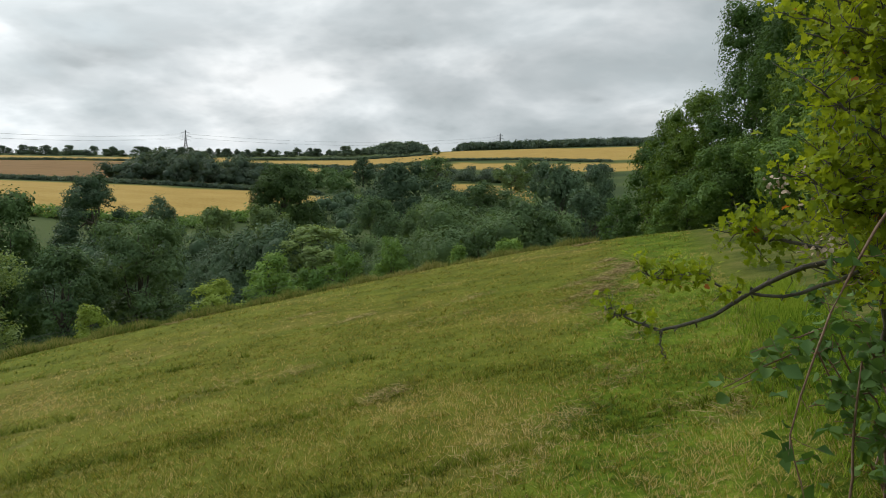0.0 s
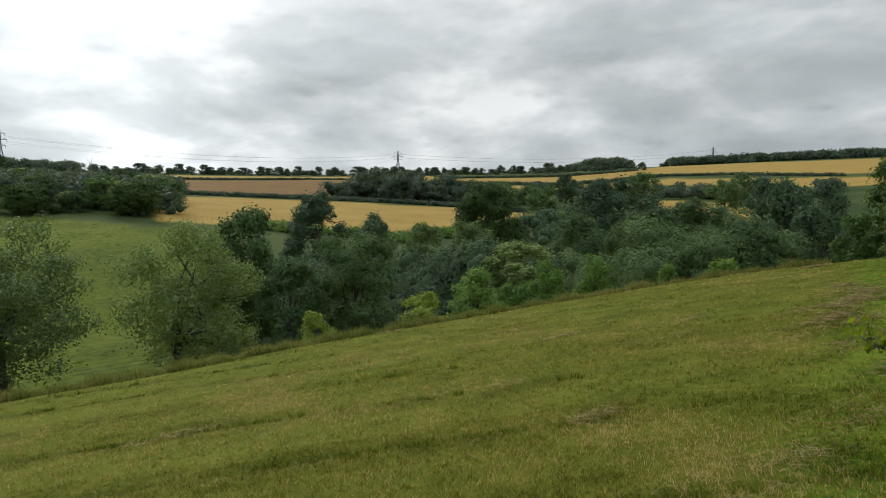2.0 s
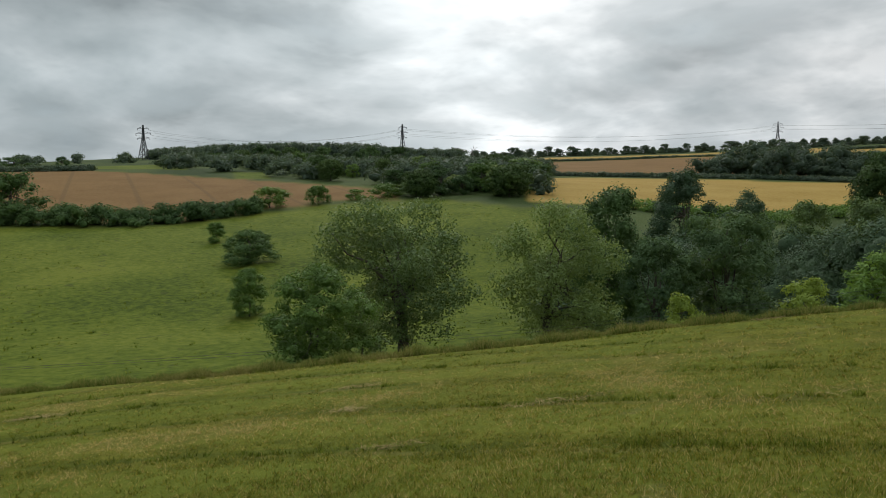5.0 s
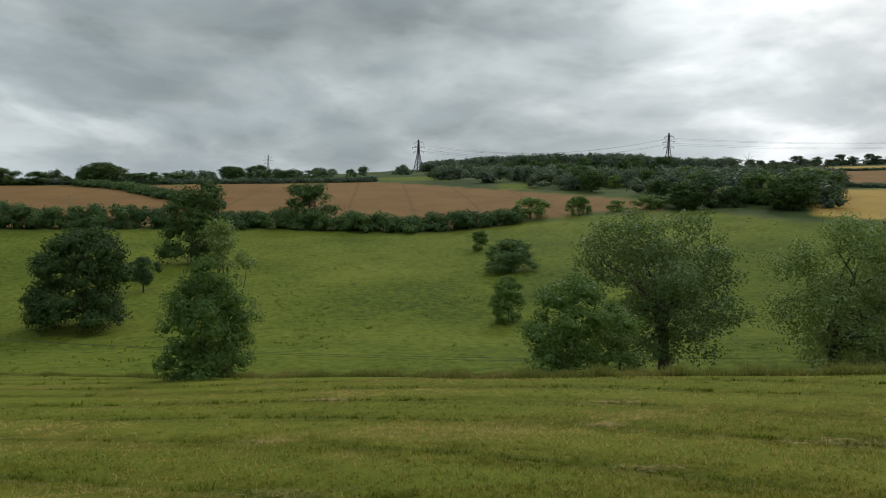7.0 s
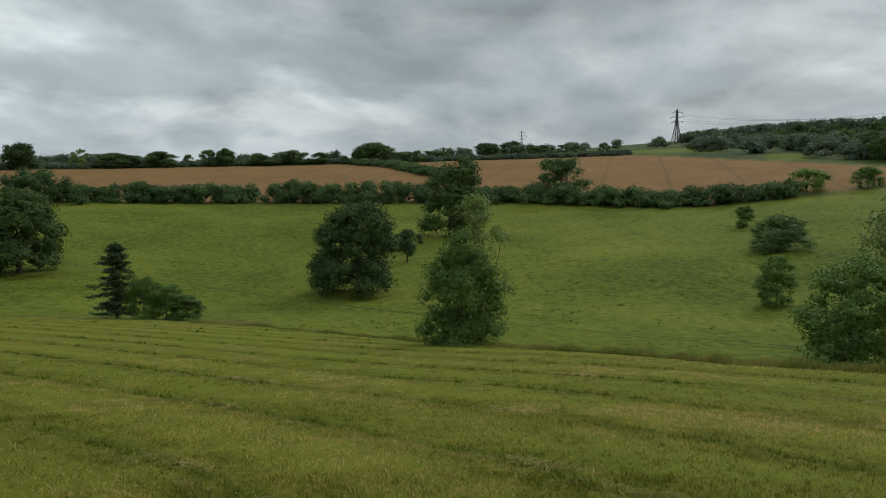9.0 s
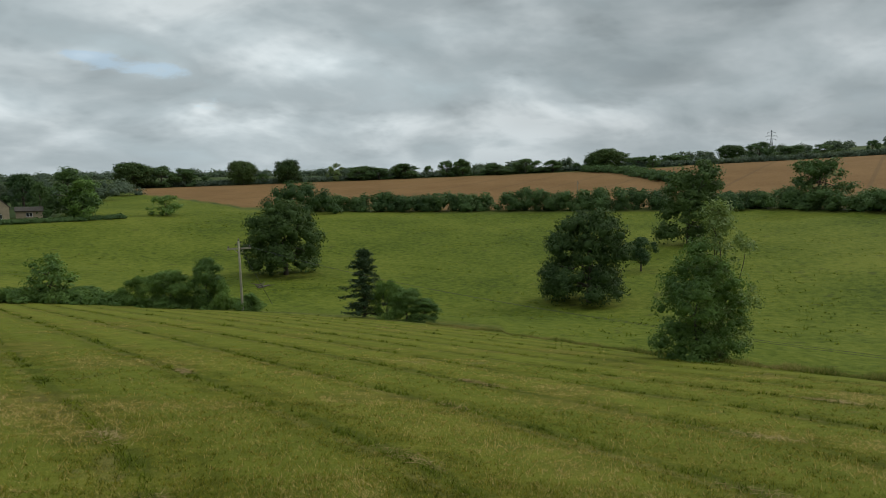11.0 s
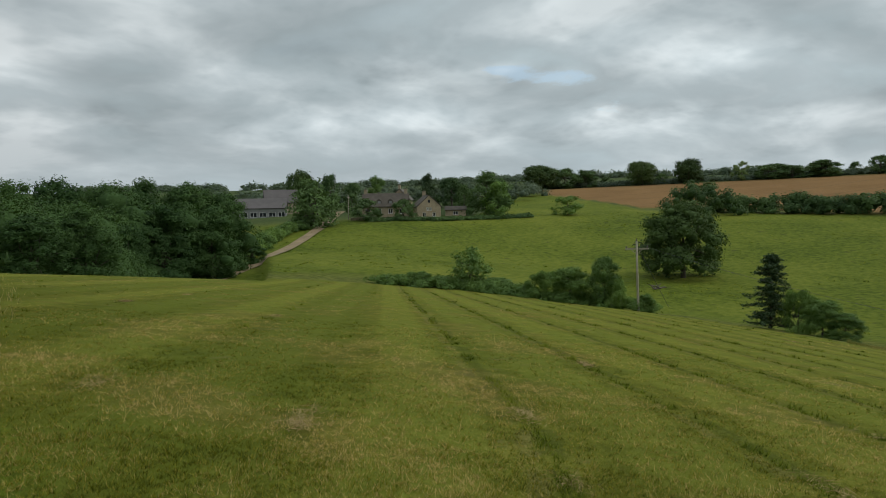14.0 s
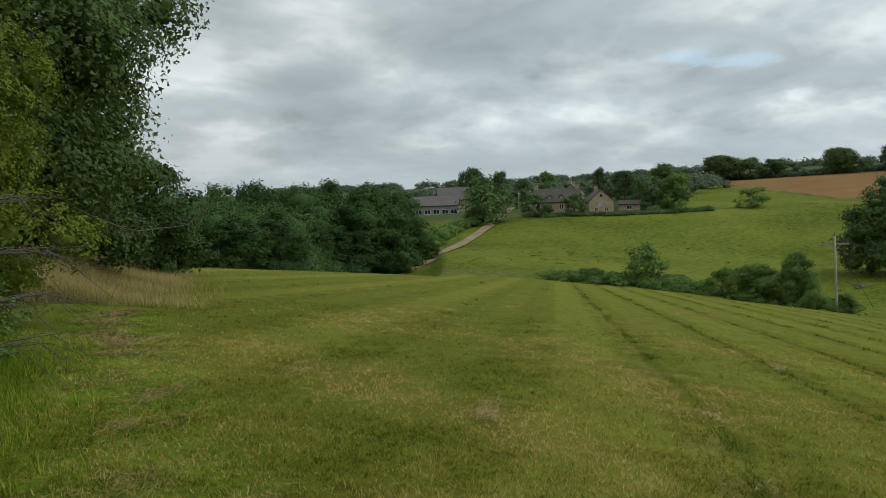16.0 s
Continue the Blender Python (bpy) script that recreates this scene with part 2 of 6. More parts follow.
def ground_material():
    m, g = material("land")
    pos = g.node("ShaderNodeNewGeometry").outputs["Position"]
    zone = g.node("ShaderNodeSeparateColor", {0: g.layer("zone")})
    zone2 = g.node("ShaderNodeSeparateColor", {0: g.layer("wild")})
    xyz = g.node("ShaderNodeSeparateXYZ", {0: pos})
    # mown meadow: lanes of the mower, straw and green mixed
    lane_at, clear, combed = lane_nodes(g, pos)
    row = g.math("FRACT", lane_at)
    half = g.math("FRACT", g.math("ADD", g.math("MULTIPLY", lane_at, 2.0), 0.5))
    band = g.math("FRACT", lane_at)
    broad, mid, fine, blade = g.noise(pos, 0.22, 4.0), g.noise(pos, 1.6, 5.0), g.noise(pos, 14.0, 5.0, 0.7), g.noise(pos, 70.0, 3.0, 0.7)
    mix3 = g.math("ADD", g.math("MULTIPLY", mid, 0.35), g.math("ADD", g.math("MULTIPLY", fine, 0.4), g.math("MULTIPLY", blade, 0.25)))
    meadow = g.ramp(mix3, (0.403, (0.076, 0.086, 0.010)), (0.498, (0.124, 0.132, 0.016)), (0.562, (0.172, 0.172, 0.024)), (0.657, (0.241, 0.216, 0.061)))
    meadow = g.mix(g.span(broad, 0.40, 0.66, 0.0, 0.40), meadow, g.ramp(mix3, (0.413, (0.064, 0.097, 0.010)), (0.530, (0.115, 0.159, 0.016)), (0.647, (0.184, 0.225, 0.029))))
    meadow = g.mix(g.math("MULTIPLY", g.math("MULTIPLY", g.span(g.math("ABSOLUTE", g.math("SUBTRACT", band, 0.5)), 0.20, 0.30), clear), 0.40), meadow, (0.18, 0.205, 0.03))
    patchy = g.noise(pos, 0.9, 4.0)
    lane = g.math("MULTIPLY", g.span(g.math("ABSOLUTE", g.math("SUBTRACT", row, 0.5)), 0.070, 0.030), g.span(patchy, 0.34, 0.48))
    minor = g.math("MULTIPLY", g.span(g.math("ABSOLUTE", g.math("SUBTRACT", half, 0.5)), 0.05, 0.02), g.math("MULTIPLY", g.span(patchy, 0.52, 0.60), 0.5))
    lane = g.math("MULTIPLY", g.math("MULTIPLY", g.math("MAXIMUM", lane, minor), g.math("MULTIPLY", clear, g.math("ADD", 0.12, g.math("MULTIPLY", combed, 0.88)))), g.span(g.vec("DOT_PRODUCT", pos, MOW_ALONG), 4.0, 20.0, 0.75, 1.0))
    meadow = g.mix(g.math("MULTIPLY", lane, 0.6), meadow, g.ramp(fine, (0.40, (0.034, 0.052, 0.006)), (0.68, (0.092, 0.108, 0.018))))
    # straw raked to the lower side of each seam
    rake = g.math("MULTIPLY", g.span(g.math("ABSOLUTE", g.math("SUBTRACT", row, 0.40)), 0.055, 0.020), g.math("MULTIPLY", g.math("MULTIPLY", clear, combed), g.span(patchy, 0.42, 0.56)))
    meadow = g.mix(g.math("MULTIPLY", rake, 0.45), meadow, g.ramp(fine, (0.38, (0.125, 0.102, 0.030)), (0.66, (0.255, 0.205, 0.085))))
    # every other lane is coloured darker, for the sheen of grass laid one way
    nap_shade = g.math("MULTIPLY", g.span(g.math("ABSOLUTE", g.math("SUBTRACT", g.math("FRACT", g.math("MULTIPLY", lane_at, 0.5)), 0.5)), 0.15, 0.35), clear)
    meadow = g.mix(g.math("MULTIPLY", g.math("MULTIPLY", nap_shade, g.math("SUBTRACT", 1.0, g.math("MULTIPLY", combed, 0.6))), 0.50), meadow, (0.080, 0.106, 0.010))
    brownish = g.span(g.noise(pos, 0.30, 3.0, 0.5), 0.54, 0.64)
    meadow = g.mix(g.math("MULTIPLY", brownish, 0.42), meadow, g.ramp(mix3, (0.39, (0.085, 0.074, 0.014)), (0.50, (0.150, 0.125, 0.025)), (0.61, (0.235, 0.186, 0.060))))
    meadow = g.mix(g.math("MULTIPLY", zone2.outputs[2], 0.8), meadow, g.ramp(mix3, (0.40, (0.025, 0.054, 0.004)), (0.50, (0.095, 0.158, 0.011)), (0.60, (0.180, 0.243, 0.023))))
    straw = g.span(g.noise(pos, 0.75, 6.0, 0.65), 0.62, 0.70)
    meadow = g.mix(g.math("MULTIPLY", straw, 0.40), meadow, g.ramp(fine, (0.35, (0.10, 0.075, 0.035)), (0.7, (0.30, 0.24, 0.12))))
    # grazed hillside
    tuft = g.noise(pos, 0.9, 6.0, 0.7)
    hill = g.ramp(g.math("ADD", g.math("MULTIPLY", tuft, 0.6), g.math("MULTIPLY", g.noise(pos, 0.035, 3.0), 0.4)), (0.36, (0.042, 0.064, 0.008)), (0.48, (0.090, 0.120, 0.014)), (0.60, (0.145, 0.164, 0.024)))
    hill = g.mix(g.math("MULTIPLY", g.span(g.noise(pos, 0.30, 6.0, 0.75), 0.60, 0.64), 0.65), hill, (0.055, 0.065, 0.018))
    # ripe corn, two sorts, with the wheel tracks of the sprayer
    track = g.math("FRACT", g.math("DIVIDE", g.math("ADD", g.math("MULTIPLY", xyz.outputs[0], 0.35), g.math("MULTIPLY", xyz.outputs[1], 0.94)), 24.0))
    wheel = g.math("MULTIPLY", g.span(g.math("ABSOLUTE", g.math("SUBTRACT", track, 0.5)), 0.045, 0.02), 0.5)
    grain = g.math("ADD", g.math("MULTIPLY", g.noise(pos, 0.05, 4.0), 0.5), g.math("MULTIPLY", g.noise(pos, 0.9, 5.0), 0.5))
    brown = g.ramp(grain, (0.35, (0.160, 0.092, 0.036)), (0.65, (0.226, 0.134, 0.056)))
    gold = g.ramp(grain, (0.35, (0.290, 0.189, 0.048)), (0.65, (0.387, 0.264, 0.079)))
    brown = g.mix(wheel, brown, (0.13, 0.085, 0.04))
    # rough grass on banks and under the trees
    rough = g.ramp(g.noise(pos, 1.2, 6.0, 0.65), (0.3, (0.030, 0.045, 0.010)), (0.5, (0.090, 0.110, 0.022)), (0.72, (0.20, 0.18, 0.06)))
    plough = g.ramp(g.noise(pos, 0.02, 4.0), (0.35, (0.036, 0.056, 0.020)), (0.65, (0.075, 0.100, 0.032)))
    colour = g.mix(zone.outputs[0], meadow, hill)
    colour = g.mix(zone.outputs[1], colour, brown)
    colour = g.mix(zone.outputs[2], colour, gold)
    colour = g.mix(zone2.outputs[0], colour, rough)
    colour = g.mix(zone2.outputs[1], colour, plough)
    height = g.math("ADD", g.math("MULTIPLY", fine, 0.6), g.math("ADD", g.math("MULTIPLY", blade, 0.4), g.math("MULTIPLY", tuft, 2.0)))
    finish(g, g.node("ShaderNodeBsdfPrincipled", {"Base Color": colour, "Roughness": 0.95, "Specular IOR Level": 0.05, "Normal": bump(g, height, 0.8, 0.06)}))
    return m


def grass_material(name, stops, through_light=0.3, banded=False):
    m, g = material(name)
    geo = g.node("ShaderNodeNewGeometry")
    pos = geo.outputs["Position"]
    fac = g.math("ADD", g.math("MULTIPLY", geo.outputs["Random Per Island"], 0.85), g.math("ADD", 0.0, g.math("MULTIPLY", g.noise(pos, 1.6, 4.0), 0.5)))
    fac = g.math("ADD", fac, g.math("MULTIPLY", g.span(g.noise(pos, 0.22, 4.0), 0.40, 0.66), -0.13))
    fac = g.math("ADD", fac, g.math("MULTIPLY", g.span(g.noise(pos, 0.30, 3.0, 0.5), 0.48, 0.62), 0.36))
    fac = g.math("ADD", fac, g.math("MULTIPLY", g.math("SUBTRACT", g.noise(pos, 9.0, 4.0), 0.5), 0.6))
    if banded:
        lane_at, clear, combed = lane_nodes(g, pos)
        swing = g.span(g.math("ABSOLUTE", g.math("SUBTRACT", g.math("FRACT", lane_at), 0.5)), 0.14, 0.34, -0.07, 0.08)
        fac = g.math("ADD", fac, g.math("MULTIPLY", swing, clear))
        # same lane-by-lane sheen put into the blade colour
        nap_shade = g.span(g.math("ABSOLUTE", g.math("SUBTRACT", g.math("FRACT", g.math("MULTIPLY", lane_at, 0.5)), 0.5)), 0.17, 0.33, 0.04, -0.09)
        fac = g.math("ADD", fac, g.math("MULTIPLY", nap_shade, g.math("MULTIPLY", clear, g.math("SUBTRACT", 1.0, g.math("MULTIPLY", combed, 0.6)))))
    colour = g.ramp(g.math("SUBTRACT", fac, 0.1), *stops)
    blade = g.node("ShaderNodeBsdfPrincipled", {"Base Color": colour, "Roughness": 0.8, "Specular IOR Level": 0.03})
    glow = g.node("ShaderNodeBsdfTranslucent", {"Color": colour})
    finish(g, g.node("ShaderNodeMixShader", {0: through_light, 1: blade.outputs[0], 2: glow.outputs[0]}))
    return m


LAND = ground_material()
LEAF = {
    "oak": foliage("oak_leaves", (0.024, 0.050, 0.018), (0.105, 0.164, 0.047), rough=0.7, through_light=0.12),
    "dark": foliage("dark_leaves", (0.029, 0.063, 0.028), (0.114, 0.187, 0.061), rough=0.7, through_light=0.15),
    "mid": foliage("green_leaves", (0.043, 0.092, 0.028), (0.175, 0.278, 0.067)),
    "olive": foliage("ash_leaves", (0.066, 0.114, 0.049), (0.243, 0.321, 0.114)),
    "light": foliage("young_leaves", (0.060, 0.129, 0.032), (0.224, 0.345, 0.083)),
    "yellow": foliage("pale_leaves", (0.095, 0.155, 0.028), (0.290, 0.370, 0.075)),
    "hawthorn": foliage("hawthorn_leaves", (0.104, 0.166, 0.013), (0.369, 0.426, 0.038), odd=(0.331, 0.114, 0.028), through_light=0.45, scale=2.0),
    "bramble": foliage("bramble_leaves", (0.039, 0.092, 0.028), (0.162, 0.265, 0.070), through_light=0.3, scale=3.0),
    # distance haze is put into this colour: greyer and bluer than near leaves
    "far": foliage("hazed_far_leaves", (0.048, 0.078, 0.057), (0.129, 0.175, 0.115), scale=0.05),
    "field_dark": foliage("hedgerow_leaves", (0.022, 0.055, 0.015), (0.105, 0.185, 0.048), scale=0.8),
    # the two valley greens are blued for the haze over the valley
    "valley_dark": foliage("hazed_valley_dark_leaves", (0.030, 0.058, 0.038), (0.110, 0.170, 0.088), rough=0.7, through_light=0.15),
    "valley_green": foliage("hazed_valley_green_leaves", (0.046, 0.088, 0.042), (0.165, 0.245, 0.098)),
    "woodland": foliage("woodland_leaves", (0.018, 0.048, 0.016), (0.082, 0.150, 0.040), rough=0.7, through_light=0.15, scale=0.12),
    "fir": foliage("fir_needles", (0.022, 0.050, 0.027), (0.086, 0.131, 0.060)),
    "haw_bush": foliage("haw_bush_leaves", (0.060, 0.105, 0.016), (0.215, 0.270, 0.040), through_light=0.3, scale=0.8),
    "hedge": foliage("hedge_leaves", (0.036, 0.080, 0.016), (0.155, 0.232, 0.044), through_light=0.3, scale=0.8),
    "field_oak": foliage("hedge_oak_leaves", (0.022, 0.050, 0.016), (0.090, 0.148, 0.042), rough=0.55, scale=0.6),
}
BARK = plain("bark", (0.030, 0.025, 0.018), (0.10, 0.085, 0.060), 6.0, 0.9, 0.6)
TWIG = plain("twig_bark", (0.044, 0.036, 0.028), (0.152, 0.132, 0.108), 20.0, 0.85, 0.5, fine=120.0)
CANE = plain("bramble_cane", (0.12, 0.060, 0.035), (0.22, 0.13, 0.075), 20.0, 0.6, 0.3)
BLOSSOM = plain("faded_blossom", (0.35, 0.24, 0.17), (0.62, 0.52, 0.42), 30.0, 0.9, 0.3)
STEEL = plain("galvanised_steel", (0.030, 0.032, 0.035), (0.060, 0.063, 0.066), 0.5, 0.7, 0.1)
WIRE = plain("wire", (0.02, 0.02, 0.022), (0.04, 0.04, 0.042), 1.0, 0.5, 0.0)
POLE_WOOD = plain("weathered_pole_wood", (0.200, 0.188, 0.135), (0.340, 0.315, 0.235), 3.0, 0.9, 0.4)
STONE = plain("cotswold_stone", (0.27, 0.22, 0.145), (0.42, 0.35, 0.24), 0.9, 0.95, 0.6, fine=4.0, distance=0.1)
ROOF = plain("stone_tiles", (0.056, 0.048, 0.038), (0.105, 0.090, 0.070), 0.8, 0.9, 0.7, fine=5.0, distance=0.1)
SLATE = plain("grey_sheet_roof", (0.064, 0.058, 0.056), (0.106, 0.095, 0.092), 0.5, 0.7, 0.2)
CLADDING = plain("pale_cladding", (0.200, 0.205, 0.205), (0.300, 0.305, 0.300), 0.5, 0.7, 0.2)
WHITE = plain("white_paint", (0.66, 0.66, 0.64), (0.80, 0.80, 0.78), 2.0, 0.6, 0.1)
DARKGLASS = plain("window_glass", (0.015, 0.018, 0.022), (0.04, 0.045, 0.05), 1.0, 0.12, 0.0)
TRACK = plain("dirt_track", (0.139, 0.101, 0.053), (0.288, 0.217, 0.123), 0.35, 0.95, 0.6, fine=6.0, distance=0.05)
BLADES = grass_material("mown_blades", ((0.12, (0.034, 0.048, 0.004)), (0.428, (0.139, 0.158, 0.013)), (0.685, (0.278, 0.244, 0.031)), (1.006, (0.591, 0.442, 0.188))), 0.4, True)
TUFTS = grass_material("green_tufts", ((0.15, (0.037, 0.061, 0.006)), (0.50, (0.097, 0.138, 0.011)), (0.85, (0.193, 0.221, 0.028))))
EDGE_GRASS = grass_material("uncut_edge_grass", ((0.15, (0.070, 0.110, 0.018)), (0.50, (0.150, 0.175, 0.032)), (0.90, (0.285, 0.250, 0.085))), 0.4)
HAY = grass_material("dry_clippings", ((0.15, (0.110, 0.077, 0.032)), (0.50, (0.230, 0.167, 0.072)), (0.85, (0.400, 0.306, 0.151))), 0.15)
TALL = grass_material("tall_dry_grass", ((0.15, (0.15, 0.18, 0.04)), (0.50, (0.34, 0.31, 0.10)), (0.90, (0.58, 0.46, 0.23))), 0.45)
LUSH = grass_material("lush_grass", ((0.15, (0.060, 0.115, 0.008)), (0.50, (0.150, 0.245, 0.018)), (0.85, (0.28, 0.36, 0.04))), 0.4)


# ---- the lie of the land ----
# Bearings are in degrees, to the left of the first line of sight; heights are above the spot where the walk begins.
BEARING = (-40, -10, 15, 40, 62, 85, 105, 122, 140, 158, 185)
EDGE = (16, 24, 20, 18.3, 20, 30, 58, 77, 92, 62, 26)          # where the mown field ends
RINGS = (60, 100, 150, 215, 300, 420, 700, 1300, 3000)
RISE = (                                                        # angle of the ground seen from the start
    (0.9, -2.7, -7.6, -11.6, -13.1, -12.6, -10.2, -8.3, -6.55, -5.0, -2.6),
    (3, -7, -9.5, -12, -13.4, -12.9, -10.3, -8.5, -7.0, -5.3, -3),
    (3, -7, -7.5, -8, -9.5, -9.6, -9.6, -8.5, -6.75, -7.5, -4),
    (2, -4.5, -4.5, -3, -4.5, -5.2, -5.6, -5.6, -3.6, -5, -3),
    (2, -2.5, -2.0, 0.1, -1.7, -2.0, -1.9, -1.5, -0.9, -2.2, -1),
    (2, -0.5, 0.2, 1.6, 1.0, 0.1, -0.3, -0.3, -0.3, -1, 0),
    (3, 1.0, 1.5, 2.0, 2.45, 1.85, 1.35, 0.85, 0.3, 0, 0.5),
    (4, 2.7, 2.8, 2.8, 3.0, 1.95, 1.35, 0.6, 0.3, 0.2, 0.5),
    (4.5, 4.62, 3.78, 3.42, 3.62, 1.9, 1.3, 1.0, 0.6, 0.5, 0.5),
    (4, 3.5, 3.0, 3.0, 2.8, 1.6, 1.5, 1.5, 1.0, 0.8, 0.8),
)


def smooth_row(values):
    """Values at all bearings from -50 to 320 by half degrees, rounded off between the stations; behind the walk the land runs on evenly."""
    b = np.arange(-80, 360, 0.5)
    v = np.interp(b, (*BEARING, 230, 275, 320), (*values, values[-1] * 0.3 + values[0] * 0.7, values[0], values[0]))
    k = np.exp(-0.5 * (np.arange(-24, 25) / 9.0) ** 2)
    return np.convolve(np.pad(v, 24, mode="edge"), k / k.sum(), "valid")


ALL_B = np.arange(-80, 360, 0.5)
EDGE_ALL = smooth_row(EDGE)
RISE_ALL = [smooth_row(row) for row in RISE]
KNOT_R = np.geomspace(1.0, 5200.0, 900)


def build_profiles():
    """Heights on a grid of bearings and distances."""
    table = np.zeros((len(ALL_B), len(KNOT_R)))
    for i, b in enumerate(ALL_B):
        s = -0.169 * math.sin(radians(b)) - 0.008 * math.cos(radians(b))
        e = EDGE_ALL[i]
        rr, zz = [0.5, 6.0], [0.5 * s, 6.0 * s]
        pairs = [(e, RISE_ALL[0][i])] + [(r, RISE_ALL[k + 1][i]) for k, r in enumerate(RINGS) if r > e * 1.25]
        for r, el in pairs:
            rr.append(r)
            zz.append(1.6 + r * math.tan(radians(el)))
        rr.append(5200.0)
        zz.append(zz[-1] + 30)
        # straight between knots in distance, then rounded off in log distance
        z = np.interp(KNOT_R, rr, zz)
        k = np.exp(-0.5 * (np.arange(-30, 31) / 8.0) ** 2)
        table[i] = np.convolve(np.pad(z, 30, mode="edge"), k / k.sum(), "valid")
    return table


PROFILE = build_profiles()


def land(bearing, r):
    """Height of the ground at a bearing and a distance from the start (numbers or arrays)."""
    b = (np.asarray(bearing, float) + 80.0) % 360.0 - 80.0
    fb = np.clip((b + 80.0) / 0.5, 0, len(ALL_B) - 1.001)
    fr = np.clip(np.log(np.maximum(r, 1.0)) / np.log(5200.0) * (len(KNOT_R) - 1), 0, len(KNOT_R) - 1.001)
    i, j = fb.astype(int), fr.astype(int)
    u, v = fb - i, fr - j
    z = (PROFILE[i, j] * (1 - u) * (1 - v) + PROFILE[i + 1, j] * u * (1 - v) + PROFILE[i, j + 1] * (1 - u) * v + PROFILE[i + 1, j + 1] * u * v)
    near = np.minimum(np.asarray(r, float), 1.0)
    return z * np.where(np.asarray(r) < 1.0, near, 1.0)


def land_xy(x, y):
    return land(np.degrees(np.arctan2(-np.asarray(x, float), np.asarray(y, float))), np.hypot(x, y))


def spot(bearing, r):
    """The place on the ground at a bearing and a distance from the start."""
    a = radians(bearing)
    return Vector((-r * math.sin(a), r * math.cos(a), float(land(bearing, r))))


def field_edge(bearing):
    return np.interp((np.asarray(bearing, float) + 80) % 360 - 80, ALL_B, EDGE_ALL)


# ---- meshes ----
def tri_mesh(name, pieces, mat):
    """One mesh out of pieces of (points, triangles)."""
    pieces = [p for p in pieces if len(p[0])]
    starts = np.cumsum([0] + [len(p[0]) for p in pieces])
    v = np.concatenate([np.asarray(p[0], np.float32) for p in pieces])
    f = np.concatenate([np.asarray(p[1], np.int32) + s for p, s in zip(pieces, starts)])
    me = bpy.data.meshes.new(name)
    me.vertices.add(len(v))
    me.vertices.foreach_set("co", v.ravel())
    me.loops.add(f.size)
    me.loops.foreach_set("vertex_index", f.ravel())
    me.polygons.add(len(f))
    me.polygons.foreach_set("loop_start", np.arange(0, f.size, 3, dtype=np.int32))
    me.update(calc_edges=True)
    me.materials.append(mat)
    return me


def part(name, bm, mat, parent, label=""):
    """A bmesh, or a finished mesh, as one object under a thing."""
    if isinstance(bm, bmesh.types.BMesh):
        me = bpy.data.meshes.new(name)
        bm.to_mesh(me)
        bm.free()
        me.materials.append(mat)
    else:
        me = bm
    ob = new(name, me)
    ob.parent = parent
    return tagged(ob, label=label)


def thing(name, place, label, category, group="", kind=""):
    e = new(name)
    e.location = place
    return tagged(e, label, category, group, kind)


def step(v, a, b):
    t = np.clip((v - a) / (b - a), 0, 1)
    return t * t * (3 - 2 * t)


HEDGE_Y = (-60, -34, -20, -13, -6, 0, 4, 27, 60)
HEDGE_X = (-12, -5, -1.5, -0.6, 0.4, 1.7, 2.6, 9, 22)


def hedge_x(y):
    """The line of the field's upper hedge."""
    return np.interp(y, HEDGE_Y, HEDGE_X)


PASTURE_TOP = ((35, 196), (39, 203), (45, 227), (49, 230), (53, 232), (58.8, 222), (63, 212), (68, 209), (72, 213), (78.7, 224), (91, 226), (102, 228), (112, 232), (118, 244), (124, 320), (127.5, 390), (129, 240), (131, 205), (138, 198), (152, 205))
CORN_TOP = ((46.5, 234), (50, 278), (56.7, 322), (63.2, 363), (70.5, 425), (84, 420), (86, 406), (88, 404), (112, 413), (120, 414), (128, 412))


LANE_RIDGE = 0.012


